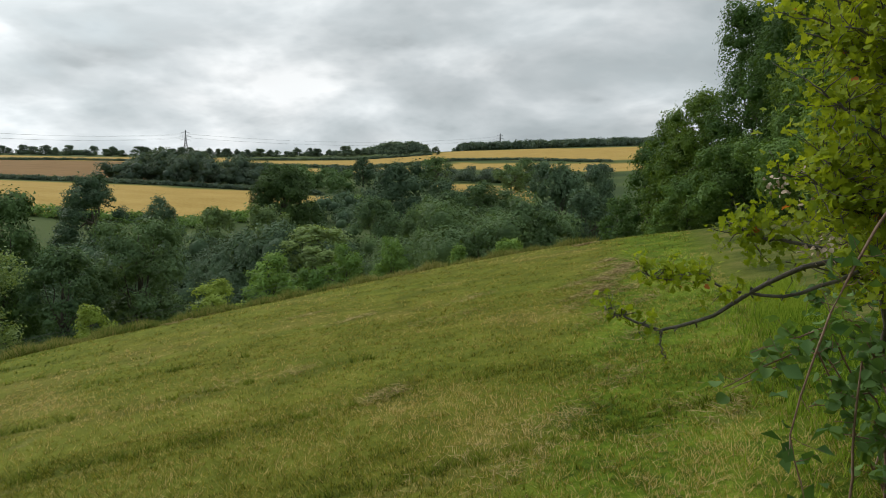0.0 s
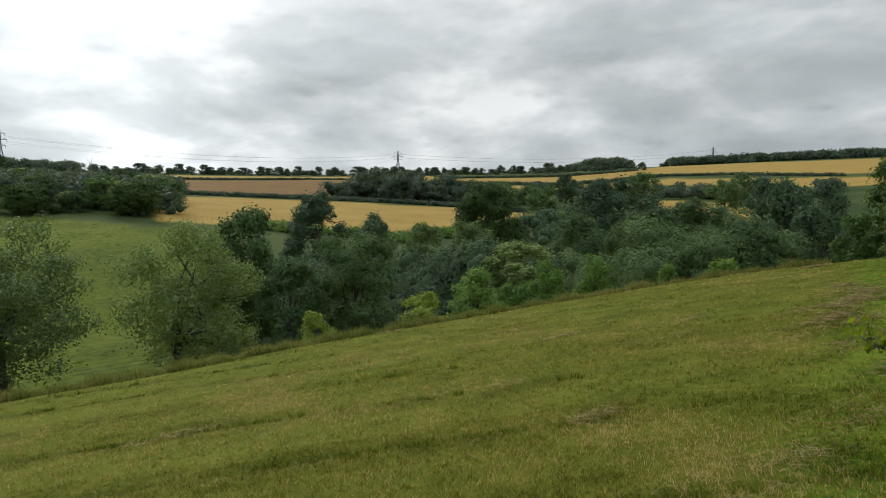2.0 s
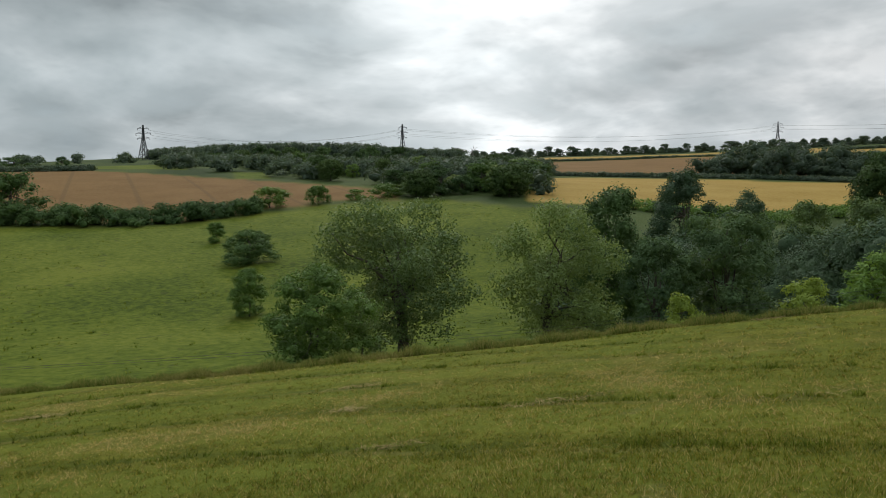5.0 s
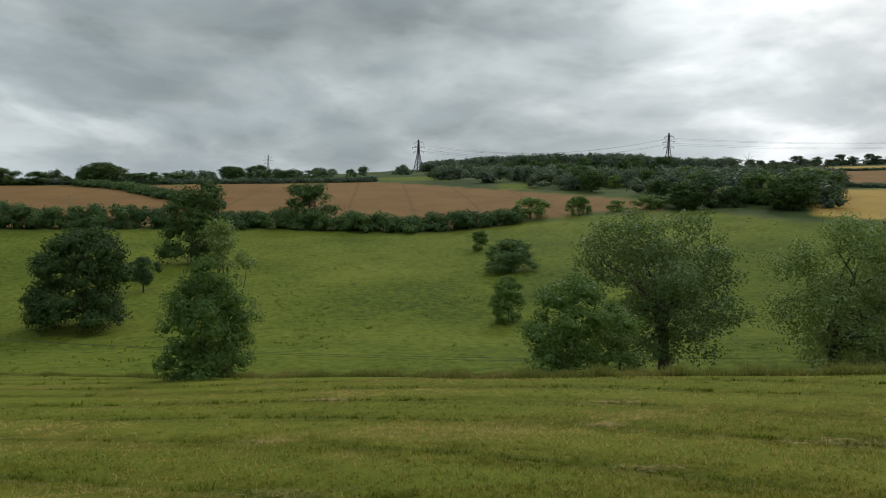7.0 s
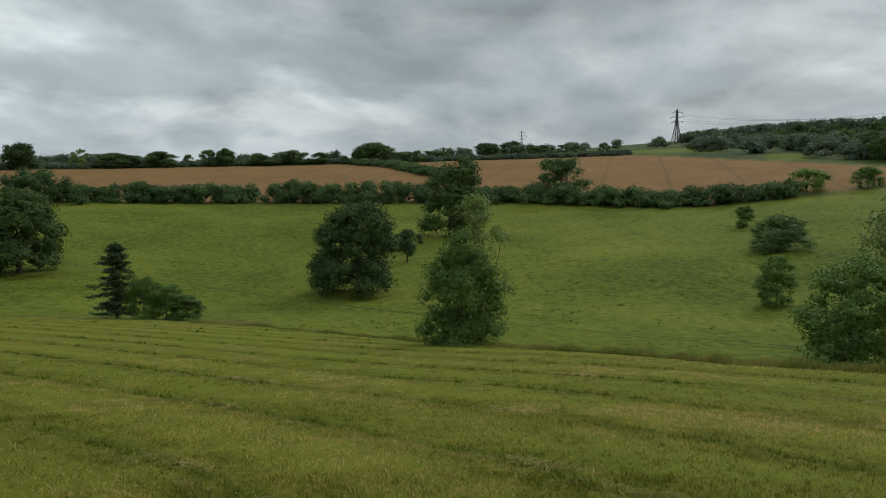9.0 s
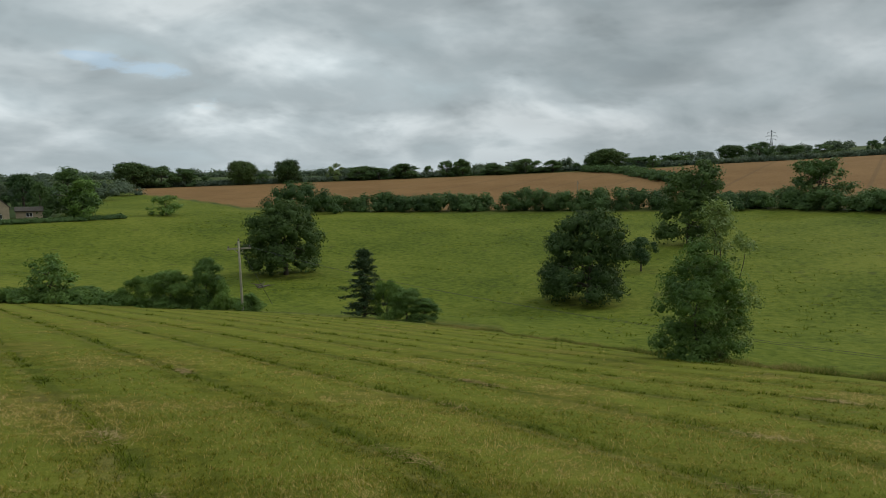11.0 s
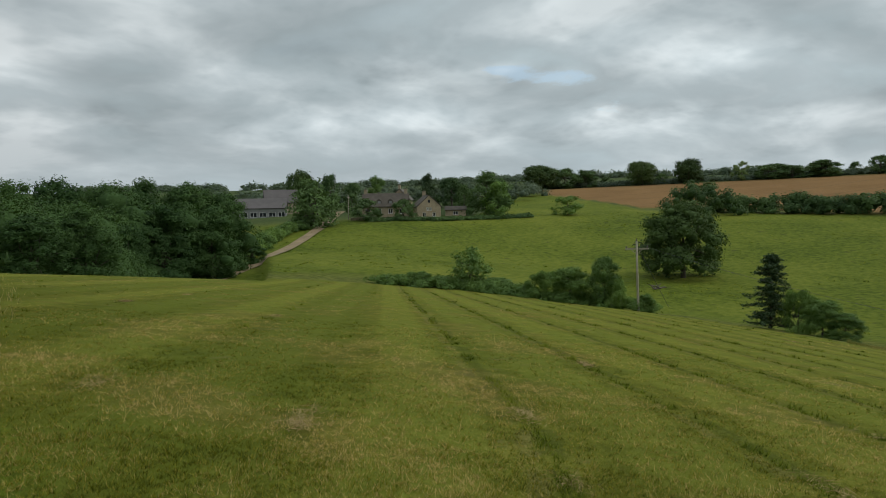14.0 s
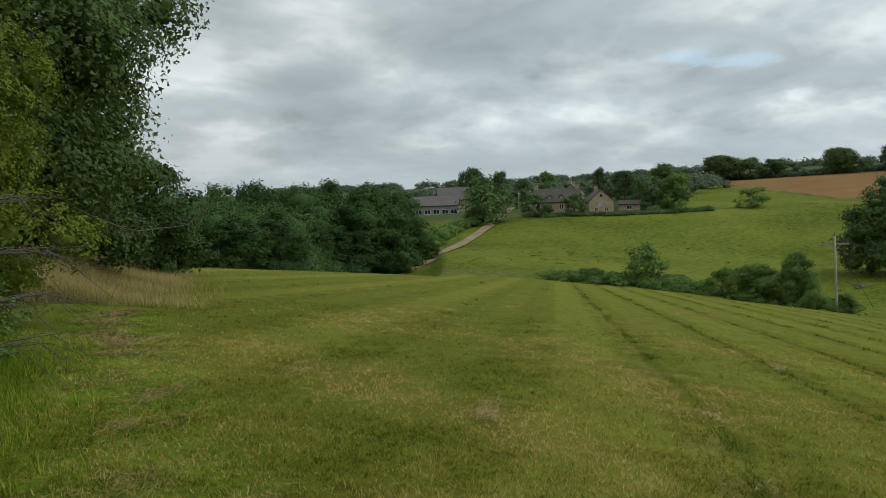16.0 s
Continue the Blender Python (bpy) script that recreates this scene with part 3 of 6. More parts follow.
def build_ground():
    b = np.concatenate([np.arange(-46, 192, 0.5), np.arange(192, 314, 4.0)])
    r = np.geomspace(0.7, 4900, 250)
    B, R = np.meshgrid(b, r, indexing="ij")
    Z = land(B, R)
    X, Y = -R * np.sin(np.radians(B)), R * np.cos(np.radians(B))
    edge = field_edge(B)
    field = 1 - step(R, edge - 0.3, edge + 0.4)
    rough_hedge = step(X - hedge_x(Y), -0.8, 0.4) * (R < 120)
    # furrows that the mower's wheels left, and the bumps of grazed land
    lane, along = lane_number(X, Y)
    Z = Z + field * (1 - step(R, 30, 60)) * LANE_RIDGE * np.cos(2 * np.pi * lane)
    lump = np.sin(X * 0.61 + 1.3 * np.sin(Y * 0.23)) * np.sin(Y * 0.53 + 1.1 * np.sin(X * 0.31))
    Z = Z + (1 - field) * 0.12 * lump * step(R, 30, 60) * (1 - step(R, 250, 400))
    tb, tr = np.array(PASTURE_TOP).T
    top = np.interp(B, tb, tr)
    cb, cr = np.array(CORN_TOP).T
    corn = np.interp(B, cb, cr)
    seen = (B > 34) & (B < 156)
    pasture = step(R, edge + 6, edge + 14) * (1 - step(R, top, top + 6)) * seen
    brown = step(R, top + 7, top + 11) * (1 - step(R, corn, corn + 8)) * ((B > 47.5) & (B < 128))
    def strip(b0, b1, near, far):
        """A field between two bearings whose near and far sides are given at several bearings."""
        lo, hi = np.interp(B, *near), np.interp(B, *far)
        return step(R, lo, lo * 1.012) * (1 - step(R, hi, hi * 1.012)) * step(B, b0, b0 + 0.5) * (1 - step(B, b1 - 0.5, b1))
    brown = np.maximum(brown, strip(17, 42, ((20, 27, 33, 37, 42), (405, 418, 435, 439, 436)), ((18, 24, 27, 33, 42), (780, 854, 850, 790, 782))))
    gold = strip(6, 37.9, ((6, 10, 20, 38), (325, 310, 215, 215)), ((6, 10, 15, 27, 37, 40), (330, 345, 366, 388, 372, 366)))
    for field_strip in (
            (15.5, 42.5, ((15, 42), (866, 800)), ((15, 42), (1080, 1010))),
            (-16, 17, ((-13, -1.3, 4, 7, 16), (805, 926, 780, 722, 774)), ((-13, -5, -1.3, 2, 7, 16), (1190, 1250, 1270, 1080, 937, 937))),
            (-16, 17, ((-13, -1.3, 7, 16), (612, 700, 583, 600)), ((-13, -1.3, 3, 7, 16), (765, 830, 740, 695, 695))),
            (-7.5, 1.6, ((-7, -6, -2.5, 1.4), (335, 340, 383, 437)), ((-7, 1.4), (455, 480)))):
        gold = np.maximum(gold, strip(*field_strip))
    # bright pastures among the far woods
    pasture = np.maximum(pasture, strip(57.6, 60.6, ((57, 61), (338, 346)), ((57, 61), (395, 405))))
    pasture = np.maximum(pasture, strip(63.5, 73.5, ((63, 73), (425, 470)), ((63, 73), (600, 560))))
    pasture = np.maximum(pasture, strip(45.5, 50, ((45, 50), (330, 345)), ((45, 50), (420, 430))))
    meadow = field * (1 - rough_hedge)
    wild = (1 - field) * (1 - pasture) * (1 - brown) * (1 - gold)
    far_green = wild * step(R, 110, 170)
    wild = np.maximum(wild * (1 - far_green), rough_hedge)
    lush = step(X - hedge_x(Y), -2.6, -1.7) * meadow * (R < 40)
    n, k = len(b), len(r)
    verts = np.concatenate([np.stack([X, Y, Z], -1).reshape(-1, 3), [[0, 0, 0]]])
    i, j = np.meshgrid(np.arange(n), np.arange(k - 1), indexing="ij")
    i2 = (i + 1) % n
    a, c, d, e = i * k + j, i2 * k + j, i2 * k + j + 1, i * k + j + 1
    tris = np.concatenate([np.stack([a, e, d], -1).reshape(-1, 3), np.stack([a, d, c], -1).reshape(-1, 3)])
    ring = np.arange(n)
    fan = np.stack([ring * 0 + n * k, ring * k, (ring + 1) % n * k], -1)
    me = tri_mesh("ground", [(verts, np.concatenate([tris, fan]))], LAND)
    me.polygons.foreach_set("use_smooth", np.ones(len(me.polygons), dtype=bool))
    for name, channels in (("zone", (pasture, brown, gold)), ("wild", (wild, far_green, lush))):
        layer = me.color_attributes.new(name, "FLOAT_COLOR", "POINT")
        col = np.ones((len(verts), 4), np.float32)
        col[:-1, :3] = np.stack(channels, -1).reshape(-1, 3)
        col[-1, :3] = 0
        layer.data.foreach_set("color", col.ravel())
    return tagged(new("ground", me), "mown meadow falling to a valley, green pasture and ripe corn fields beyond", "ground", kind="structure")


build_ground()


# ---- leaves, twigs and crowns ----
def unit(v):
    return v / np.maximum(np.linalg.norm(v, axis=-1, keepdims=True), 1e-9)


def leaves(rng, at, normal, size, slim=0.62, simple=False):
    """Folded four-cornered leaves or, far off, three-cornered sprays, one for each place."""
    n = len(at)
    t = unit(np.cross(normal, rng.normal(size=(n, 3))))
    b = np.cross(normal, t)
    s = np.broadcast_to(np.asarray(size, float), (n,))[:, None]
    droop = normal * s * 0.16
    if simple:
        v = np.stack([at - t * s * 0.42 - b * s * slim * 0.55, at - t * s * 0.30 + b * s * slim * 0.62 - droop, at + t * s * 0.62], 1).reshape(-1, 3)
        return v, np.arange(3 * n).reshape(-1, 3)
    v = np.stack([at - t * s * 0.5, at + b * s * slim * 0.5 + droop, at + t * s * 0.5 - droop * 0.6, at - b * s * slim * 0.5 + droop], 1).reshape(-1, 3)
    k = np.arange(n)[:, None] * 4
    f = np.concatenate([k + [0, 1, 2], k + [0, 2, 3]])
    return v, f


def tube(points, radii, sides=6):
    p = np.asarray(points, float)
    d = unit(np.gradient(p, axis=0))
    side = unit(np.cross(d, np.where(np.abs(d[:, 2:3]) > 0.9, [[1.0, 0, 0]], [[0, 0, 1.0]])))
    other = np.cross(d, side)
    a = np.linspace(0, 2 * np.pi, sides, endpoint=False)
    ring = side[:, None] * np.cos(a)[None, :, None] + other[:, None] * np.sin(a)[None, :, None]
    v = (p[:, None] + ring * np.asarray(radii, float)[:, None, None]).reshape(-1, 3)
    f = []
    for i in range(len(p) - 1):
        for j in range(sides):
            q, w = i * sides + j, i * sides + (j + 1) % sides
            f += [(q, w, w + sides), (q, w + sides, q + sides)]
    last = (len(p) - 1) * sides
    f += [(last, last + j, last + j + 1) for j in range(1, sides - 1)]
    return v, np.array(f)


def bent(rng, a, b, n=6, wander=0.08):
    """A way from a to b that wanders a little."""
    a, b = np.asarray(a, float), np.asarray(b, float)
    t = np.linspace(0, 1, n)[:, None]
    w = np.cumsum(rng.normal(size=(n, 3)), 0)
    w -= w[0] + (w[-1] - w[0]) * t
    return a + (b - a) * t + w * wander * np.linalg.norm(b - a) / math.sqrt(n)


BALLS = {}


def ball(fine=2):
    if fine not in BALLS:
        bm = bmesh.new()
        bmesh.ops.create_icosphere(bm, subdivisions=fine, radius=1)
        bm.verts.ensure_lookup_table()
        BALLS[fine] = (np.array([v.co[:] for v in bm.verts]), np.array([[v.index for v in f.verts] for f in bm.faces]))
        bm.free()
    return BALLS[fine]


PROFILES = {
    "oak": lambda h: 0.5 * np.sin(np.pi * np.clip(h * 0.80 + 0.17, 0, 1)) ** 0.55,
    "round": lambda h: 0.5 * np.sin(np.pi * np.clip(h * 0.78 + 0.20, 0, 1)) ** 0.6,
    "bush": lambda h: 0.5 * np.sqrt(np.clip(1 - (h * 0.98) ** 2.2, 0, 1)),
    "tall": lambda h: 0.5 * np.clip(1.05 - h ** 1.6, 0.12, 1) ** 0.8,
    "ash": lambda h: 0.5 * np.sin(np.pi * np.clip(h * 0.70 + 0.25, 0, 1)) ** 0.7,
}


def crown_parts(rng, shape, base, lobes, cards, size, core, lobe=(0.070, 0.125), mass=(0.18, 0.27), ragged=0.26, simple=False, even=(1, 1, 1), plan=None):
    """Trunk and crown of a tree one metre high and one across: pieces for two meshes."""
    prof = PROFILES[shape]
    # a few large masses, each built up of smaller clumps on its outside
    masses = max(lobes // 5, 9)
    if shape == "bush":
        mass = (0.22, 0.31)
    if shape == "ash":
        masses, mass, lobe = max(lobes // 6, 12), (0.12, 0.20), (0.034, 0.066)
    mh = base + (1 - base) * ((np.arange(masses) + rng.uniform(0.0, 1.0, masses)) / masses) ** 0.9
    mn = (mh - base) / (1 - base)
    mr = rng.uniform(*mass, masses) * (1 - 0.25 * mn)
    mr[-1] = max(mr[-1], 0.17)
    mreach = np.maximum(prof(mn) * rng.uniform(0.85, 1.12, masses) - mr * 0.85, 0.04)
    mreach[-1] *= 0.5
    ma = np.arange(masses) * 2.399 + rng.uniform(-0.5, 0.5, masses)
    mc = np.stack([mreach * np.cos(ma), mreach * np.sin(ma), np.minimum(mh, 1 - mr * 0.95)], 1)
    mc[-1, 2] = 1 - mr[-1] * 0.95
    if plan:
        # the main boughs of one particular tree: across, away, up and how large
        mc, mr = np.array(plan)[:, :3], np.array(plan)[:, 3]
        masses = len(mc)
    own = rng.choice(masses, lobes, p=mr ** 2 / (mr ** 2).sum())
    way = unit(rng.normal(size=(lobes, 3)) + [0, 0, 0.25])
    rad = rng.uniform(*lobe, lobes)
    c = mc[own] + way * (mr[own] * rng.uniform(0.25 if core == 0 else 0.55, 1.2 if core == 0 else 1.0, lobes))[:, None] * [1, 1, 0.85]
    # the heart of each mass
    if core > 0:
        c, rad = np.concatenate([c, mc]), np.concatenate([rad, mr * 0.72])
    own_lobes, lobes = lobes, len(c)
    c[:, 2] = np.clip(c[:, 2], base * 0.5 + rad * 0.3, 1 - rad * 0.6)
    stretch = np.stack([rad, rad, rad * rng.uniform(0.70, 0.95, lobes)], 1) * even
    area = rad ** 2 * np.where(np.arange(lobes) < own_lobes, 1.0, 0.5)
    count = rng.multinomial(cards * 4, area / area.sum())
    who = np.repeat(np.arange(lobes), count)
    d = unit(rng.normal(size=(len(who), 3)))
    d[:, 2] = np.where((d[:, 2] < -0.25) & (rng.random(len(who)) < 0.5), -d[:, 2], d[:, 2])
    depth = 1.0 - ragged * rng.random(len(who)) ** 1.3 + 0.20 * rng.random(len(who)) ** 4
    lump = 1 + 0.22 * np.sin(d[:, 0] * 7 + who) * np.sin(d[:, 1] * 6 + who * 2.1) + 0.12 * np.sin(d[:, 2] * 9 + who * 1.3)
    at = c[who] + d * stretch[who] * (depth * lump)[:, None]
    # no leaves inside the other clumps, where nobody sees them
    free = np.ones(len(who), bool)
    for i in range(lobes):
        inside = (((at - c[i]) / stretch[i]) ** 2).sum(1) < 0.62
        free &= ~inside | (who == i)
    if core > 0:
        # a close crown bears its leaves on the outside alone
        heart = np.stack([0 * at[:, 0], 0 * at[:, 1], np.clip(at[:, 2], 0.25, 0.75)], 1)
        free &= (d * unit(at - heart)).sum(1) > -0.12
    pick = np.nonzero(free)[0]
    # leaves stand in sprigs, and some sprigs reach out of the outline
    pick = np.repeat(rng.permutation(pick)[: cards // 5], 5)
    out = np.repeat(rng.random(len(pick) // 5) ** 6, 5) * 0.045
    at, d = at[pick] + d[pick] * out[:, None] + rng.normal(size=(len(pick), 3)) * size * ([1.3, 1.3, 1.1] if simple and size < 0.02 else [0.8, 0.8, 0.6]), d[pick]
    normal = unit(d + rng.normal(size=d.shape) * (0.32 if core > 0 else 0.45) + [0, 0, 0.22])
    leaf = leaves(rng, at, normal, size * rng.uniform(0.65, 1.35, len(at)), simple=simple)
    # the leaves keep their own shape however tall the tree is drawn out
    foot = np.repeat(at, len(leaf[0]) // len(at), 0)
    leaf = (foot + (leaf[0] - foot) * even, leaf[1])
    crown = [leaf]
    if core > 0:
        bv, bf = ball(1)
        for i in range(own_lobes):
            v = bv * (stretch[i] * core) * rng.uniform(0.7, 1.12, (len(bv), 1))
            crown.append((v + c[i], bf))
    trunk = []
    top = np.array([0, 0, base + (1 - base) * 0.62])
    thick = 0.028 if shape != "bush" else 0.014
    stem = bent(rng, (0, 0, -0.04), top, 7, 0.05)
    trunk.append(tube(stem, np.linspace(thick * 1.25, thick * 0.35, 7), 8))
    for i in rng.permutation(lobes)[: min(lobes, 16)]:
        k = rng.integers(2, 6)
        trunk.append(tube(bent(rng, stem[k], c[i], 5, 0.16), np.linspace(thick * 0.42, thick * 0.08, 5), 5))
    # drawn out to just one metre across and one high
    fit = np.array([0.5 / np.percentile(np.abs(leaf[0][:, 0]), 98), 0.5 / np.percentile(np.abs(leaf[0][:, 1]), 98), 1.0 / np.percentile(leaf[0][:, 2], 99.5)])
    return [(v * fit, f) for v, f in trunk], [(v * fit, f) for v, f in crown]


# name, label, category, leaf, shape, crown base, lobes, core, leaf density
KINDS = {
    "oak": ("oak_tree", "broad dark green oak standing in the grazed pasture", "oak", "oak", "oak", 0.17, 210, 0.62, 1.3),
    "oak_n": ("oak_tree", "tall dark drooping oak standing before the hedge", "oak", "oak", "oak", 0.06, 120, 0.66, 1.0),
    "small": ("young_tree", "small round tree on a thin bare trunk", "tree", "dark", "round", 0.30, 40, 0.6, 0.9),
    "round_d": ("tree", "rounded dark green broadleaf tree", "tree", "dark", "round", 0.05, 42, 0.68, 1.0),
    "round_m": ("tree", "rounded mid-green broadleaf tree in the valley", "tree", "mid", "round", 0.03, 42, 0.66, 1.0),
    "round_o": ("tree", "greyish olive-green broadleaf tree with open crown", "tree", "olive", "ash", 0.05, 42, 0.5, 0.8),
    "dark": ("oak_tree", "very dark green oak with lobed crown below the meadow", "oak", "dark", "oak", 0.02, 54, 0.68, 1.0),
    "ash": ("ash_tree", "airy olive-green ash with limbs showing through", "ash", "olive", "ash", 0.0, 330, 0.0, 0.8),
    "ash_d": ("ash_tree", "thin-crowned ash with bare upper twigs", "ash", "olive", "ash", 0.05, 48, 0.3, 0.6),
    "bush_b": ("bush", "bright green rounded bush at the meadow edge", "bush", "light", "bush", 0.0, 30, 0.66, 1.0),
    "bush_m": ("bush", "rounded leafy green bush at the meadow edge", "bush", "mid", "bush", 0.0, 90, 0.55, 1.0),
    "bush_e": ("bush", "tall oval green bush with upright shoots at the meadow edge", "bush", "mid", "bush", 0.0, 130, 0.55, 1.0),
    "bush_l": ("bush", "pale yellowish green straggling bush beside the ash", "bush", "olive", "bush", 0.0, 16, 0.4, 0.6),
    "bush_y": ("bush", "pale yellow-green sunlit bush under the trees", "bush", "yellow", "bush", 0.0, 16, 0.6, 0.9),
    "bush_d": ("bush", "dense dark green thorn bush", "bush", "mid", "bush", 0.0, 44, 0.70, 1.0),
    "fallen": ("hawthorn_tree", "low spreading thorn tree leaning over the pasture", "tree", "dark", "round", 0.12, 50, 0.6, 0.9),
    "tree_e": ("tree", "young green tree with upright leafy shoots", "tree", "mid", "tall", 0.0, 36, 0.55, 0.8),
    "round_f": ("tree", "rounded green tree on the far ridge, haze greyed into its leaves", "tree", "far", "bush", 0.0, 42, 0.66, 1.2),
    "valley_d": ("tree", "rounded dark green tree of the valley bottom", "tree", "valley_dark", "round", 0.05, 60, 0.66, 1.0),
    "valley_m": ("tree", "rounded mid-green tree of the valley bottom", "tree", "valley_green", "round", 0.03, 60, 0.64, 1.0),
    "wood": ("tree", "dense dark broadleaf tree of the small wood", "tree", "woodland", "round", 0.0, 60, 0.68, 1.0),
    "tall_bush": ("tree", "upright bushy tree with feathery grey-green top", "tree", "olive", "ash", 0.0, 110, 0.0, 0.7),
    "hedge_dark": ("hedgerow_tree", "tall dark green leafy tree of the field hedge", "tree", "field_dark", "round", 0.0, 110, 0.6, 1.1),
    "hedge_thorn": ("hawthorn_tree", "yellowish green thorn tree of the field hedge", "tree", "hedge", "round", 0.0, 110, 0.55, 1.1),
    "conifer_w": ("conifer", "dark spreading conifer behind the farm", "conifer", "fir", "tall", 0.1, 20, 0.5, 1.0),
}
SHARED = {}


# main boughs of the trees that stand alone
ASH_BY_BUSH = ((-0.06, 0, 0.72, 0.19), (0.21, 0.05, 0.67, 0.16), (-0.35, 0, 0.56, 0.12), (-0.45, 0.1, 0.42, 0.08), (0.29, -0.05, 0.38, 0.11), (0.21, 0, 0.48, 0.12), (-0.03, 0.1, 0.40, 0.17), (0.15, -0.15, 0.38, 0.12), (0.05, -0.3, 0.55, 0.13), (0.0, 0.32, 0.55, 0.15), (-0.02, 0, 0.14, 0.15), (0.15, 0.2, 0.86, 0.08), (-0.17, -0.1, 0.82, 0.13), (-0.30, 0.0, 0.70, 0.11), (0.06, -0.05, 0.26, 0.16), (-0.17, 0, 0.30, 0.14), (0.1, 0, 0.55, 0.14), (-0.18, 0.1, 0.58, 0.13))
ASH_ALONE = ((0.04, 0, 0.84, 0.15), (0.30, 0.05, 0.60, 0.18), (-0.22, 0, 0.65, 0.16), (-0.25, -0.05, 0.36, 0.14), (0.27, 0, 0.22, 0.21), (0, -0.1, 0.42, 0.19), (0, 0.3, 0.5, 0.18), (-0.1, 0.1, 0.2, 0.12), (0.2, -0.2, 0.85, 0.08), (0.03, 0, 0.08, 0.15))
def dome(lean=0.0, low=0.26):
    """The boughs of a broad oak in rings, one above the other, the lower ones pushed to one side."""
    out = []
    for z, n, reach, size in ((low, 8, 0.36, 0.13), (low + 0.14, 8, 0.38, 0.14), (0.56, 7, 0.34, 0.165), (0.74, 5, 0.22, 0.175), (0.87, 3, 0.08, 0.14), (0.5, 1, 0.0, 0.25)):
        for k in range(n):
            a = 2.4 * k + 7 * z if n > 1 else 0.0
            r = reach * (1 + 0.12 * math.sin(3.7 * k + 11 * z))
            out.append((r * math.cos(a) + lean * (0.6 - z), r * math.sin(a), z + 0.03 * math.sin(5.1 * k), size * (1 + 0.15 * math.sin(2.3 * k + 5 * z))))
    return tuple(out)


OAK_LEANING = dome(-0.22, 0.13)
OAK_DROOPING = ((0.2, 0, 0.8, 0.237), (-0.1, 0, 0.68, 0.215), (0.08, -0.2, 0.45, 0.249), (-0.3, 0, 0.12, 0.169), (0.3, 0.1, 0.55, 0.192), (0.15, 0.1, 0.1, 0.181), (0, 0.3, 0.5, 0.226), (-0.22, 0.1, 0.42, 0.158))
OAK_BROAD = dome(0.0, 0.17)
BUSH_OVAL = ((0.0, 0, 0.8, 0.207), (-0.18, 0.05, 0.62, 0.22), (0.17, 0, 0.64, 0.22), (-0.27, 0, 0.4, 0.232), (0.28, 0.05, 0.4, 0.232), (0, -0.25, 0.5, 0.268), (0, 0.25, 0.5, 0.268), (-0.2, -0.1, 0.1, 0.256), (0.2, -0.1, 0.1, 0.256), (0, -0.2, 0.08, 0.244), (0, 0.2, 0.08, 0.244))


def tree(kind, bearing, r, high, wide, seed=0, plan=None):
    """A tree or bush of a kind at a place. Near ones have leaves of their own, far ones share them."""
    name, label, category, leaf, shape, base, lobes, core, dense = KINDS[kind]
    near = r < 60 or plan is not None
    grain = max(r * 0.0031, 0.062) * (1.85 if leaf == "field_oak" else 1.0)
    cap = 150000 if leaf == "field_oak" else 60000
    if near:
        key = (kind, bearing, r)
    else:
        key = (kind, seed % 3, 0 if r < 190 else 1)
    if key not in SHARED:
        number = int(abs(bearing) * 37 + r * 11) if near else seed % 3 + 7 * int(r < 190)
        rng = np.random.default_rng(sum(map(ord, kind)) * 131 + number)
        cards = int(np.clip(wide * high * 8.0 * dense / grain ** 2, 3000, cap)) if near else int((15000 if r < 190 else 4600) * dense)
        size = grain / math.sqrt(wide * high) if near else (0.026 if r < 190 else 0.044)
        trunk, crown = crown_parts(rng, shape, base, lobes, cards, size, core, simple=r > 15, even=(math.sqrt(high / wide), math.sqrt(high / wide), math.sqrt(wide / high)), plan=plan)
        SHARED[key] = (tri_mesh("trunk", trunk, BARK), tri_mesh("crown", crown, LEAF[leaf]))
    e = thing(name, spot(bearing, r), label, category)
    e.scale, e.rotation_euler = (wide, wide, high), (0, 0, radians(bearing) if plan else (seed * 2.4 + bearing) % 6.28)
    for part_name, me in zip(("trunk", "crown"), SHARED[key]):
        part(part_name, me, None, e)
    return e


def conifer(bearing, r, high, wide):
    """A ragged fir: tiers of drooping boughs round one straight stem."""
    rng = np.random.default_rng(5)
    wood, needles = [tube([(0, 0, -0.3), (0.03, 0, high * 0.5), (0, 0.02, high)], (high * 0.02, high * 0.012, 0.01), 7)], []
    for k in range(80):
        h = high * (0.03 + 0.95 * k / 80)
        reach = wide * 0.5 * (1.02 - k / 80) ** 0.62 * rng.uniform(0.55, 1.15) + 0.06
        a = k * 2.4 + rng.uniform(-0.5, 0.5)
        way = bent(rng, (0, 0, h), (reach * math.cos(a), reach * math.sin(a), h + reach * rng.uniform(-0.25, 0.12)), 5, 0.08)
        wood.append(tube(way, np.linspace(0.03, 0.008, 5), 4))
        n = 150
        t = rng.random(n) ** 0.7
        at = np.stack([np.interp(t, np.linspace(0, 1, 5), way[:, i]) for i in range(3)], 1) + rng.normal(size=(n, 3)) * (0.15, 0.15, 0.08)
        needles.append(leaves(rng, at, unit(rng.normal(size=(n, 3)) * 0.6 + [0, 0, 1]), rng.uniform(0.12, 0.26, n), 0.45, True))
    e = thing("fir_tree", spot(bearing, r), "ragged dark green fir among bushes at the field edge", "fir")
    part("trunk", tri_mesh("trunk", wood, BARK), None, e)
    part("crown", tri_mesh("crown", needles, LEAF["fir"]), None, e)
    return e


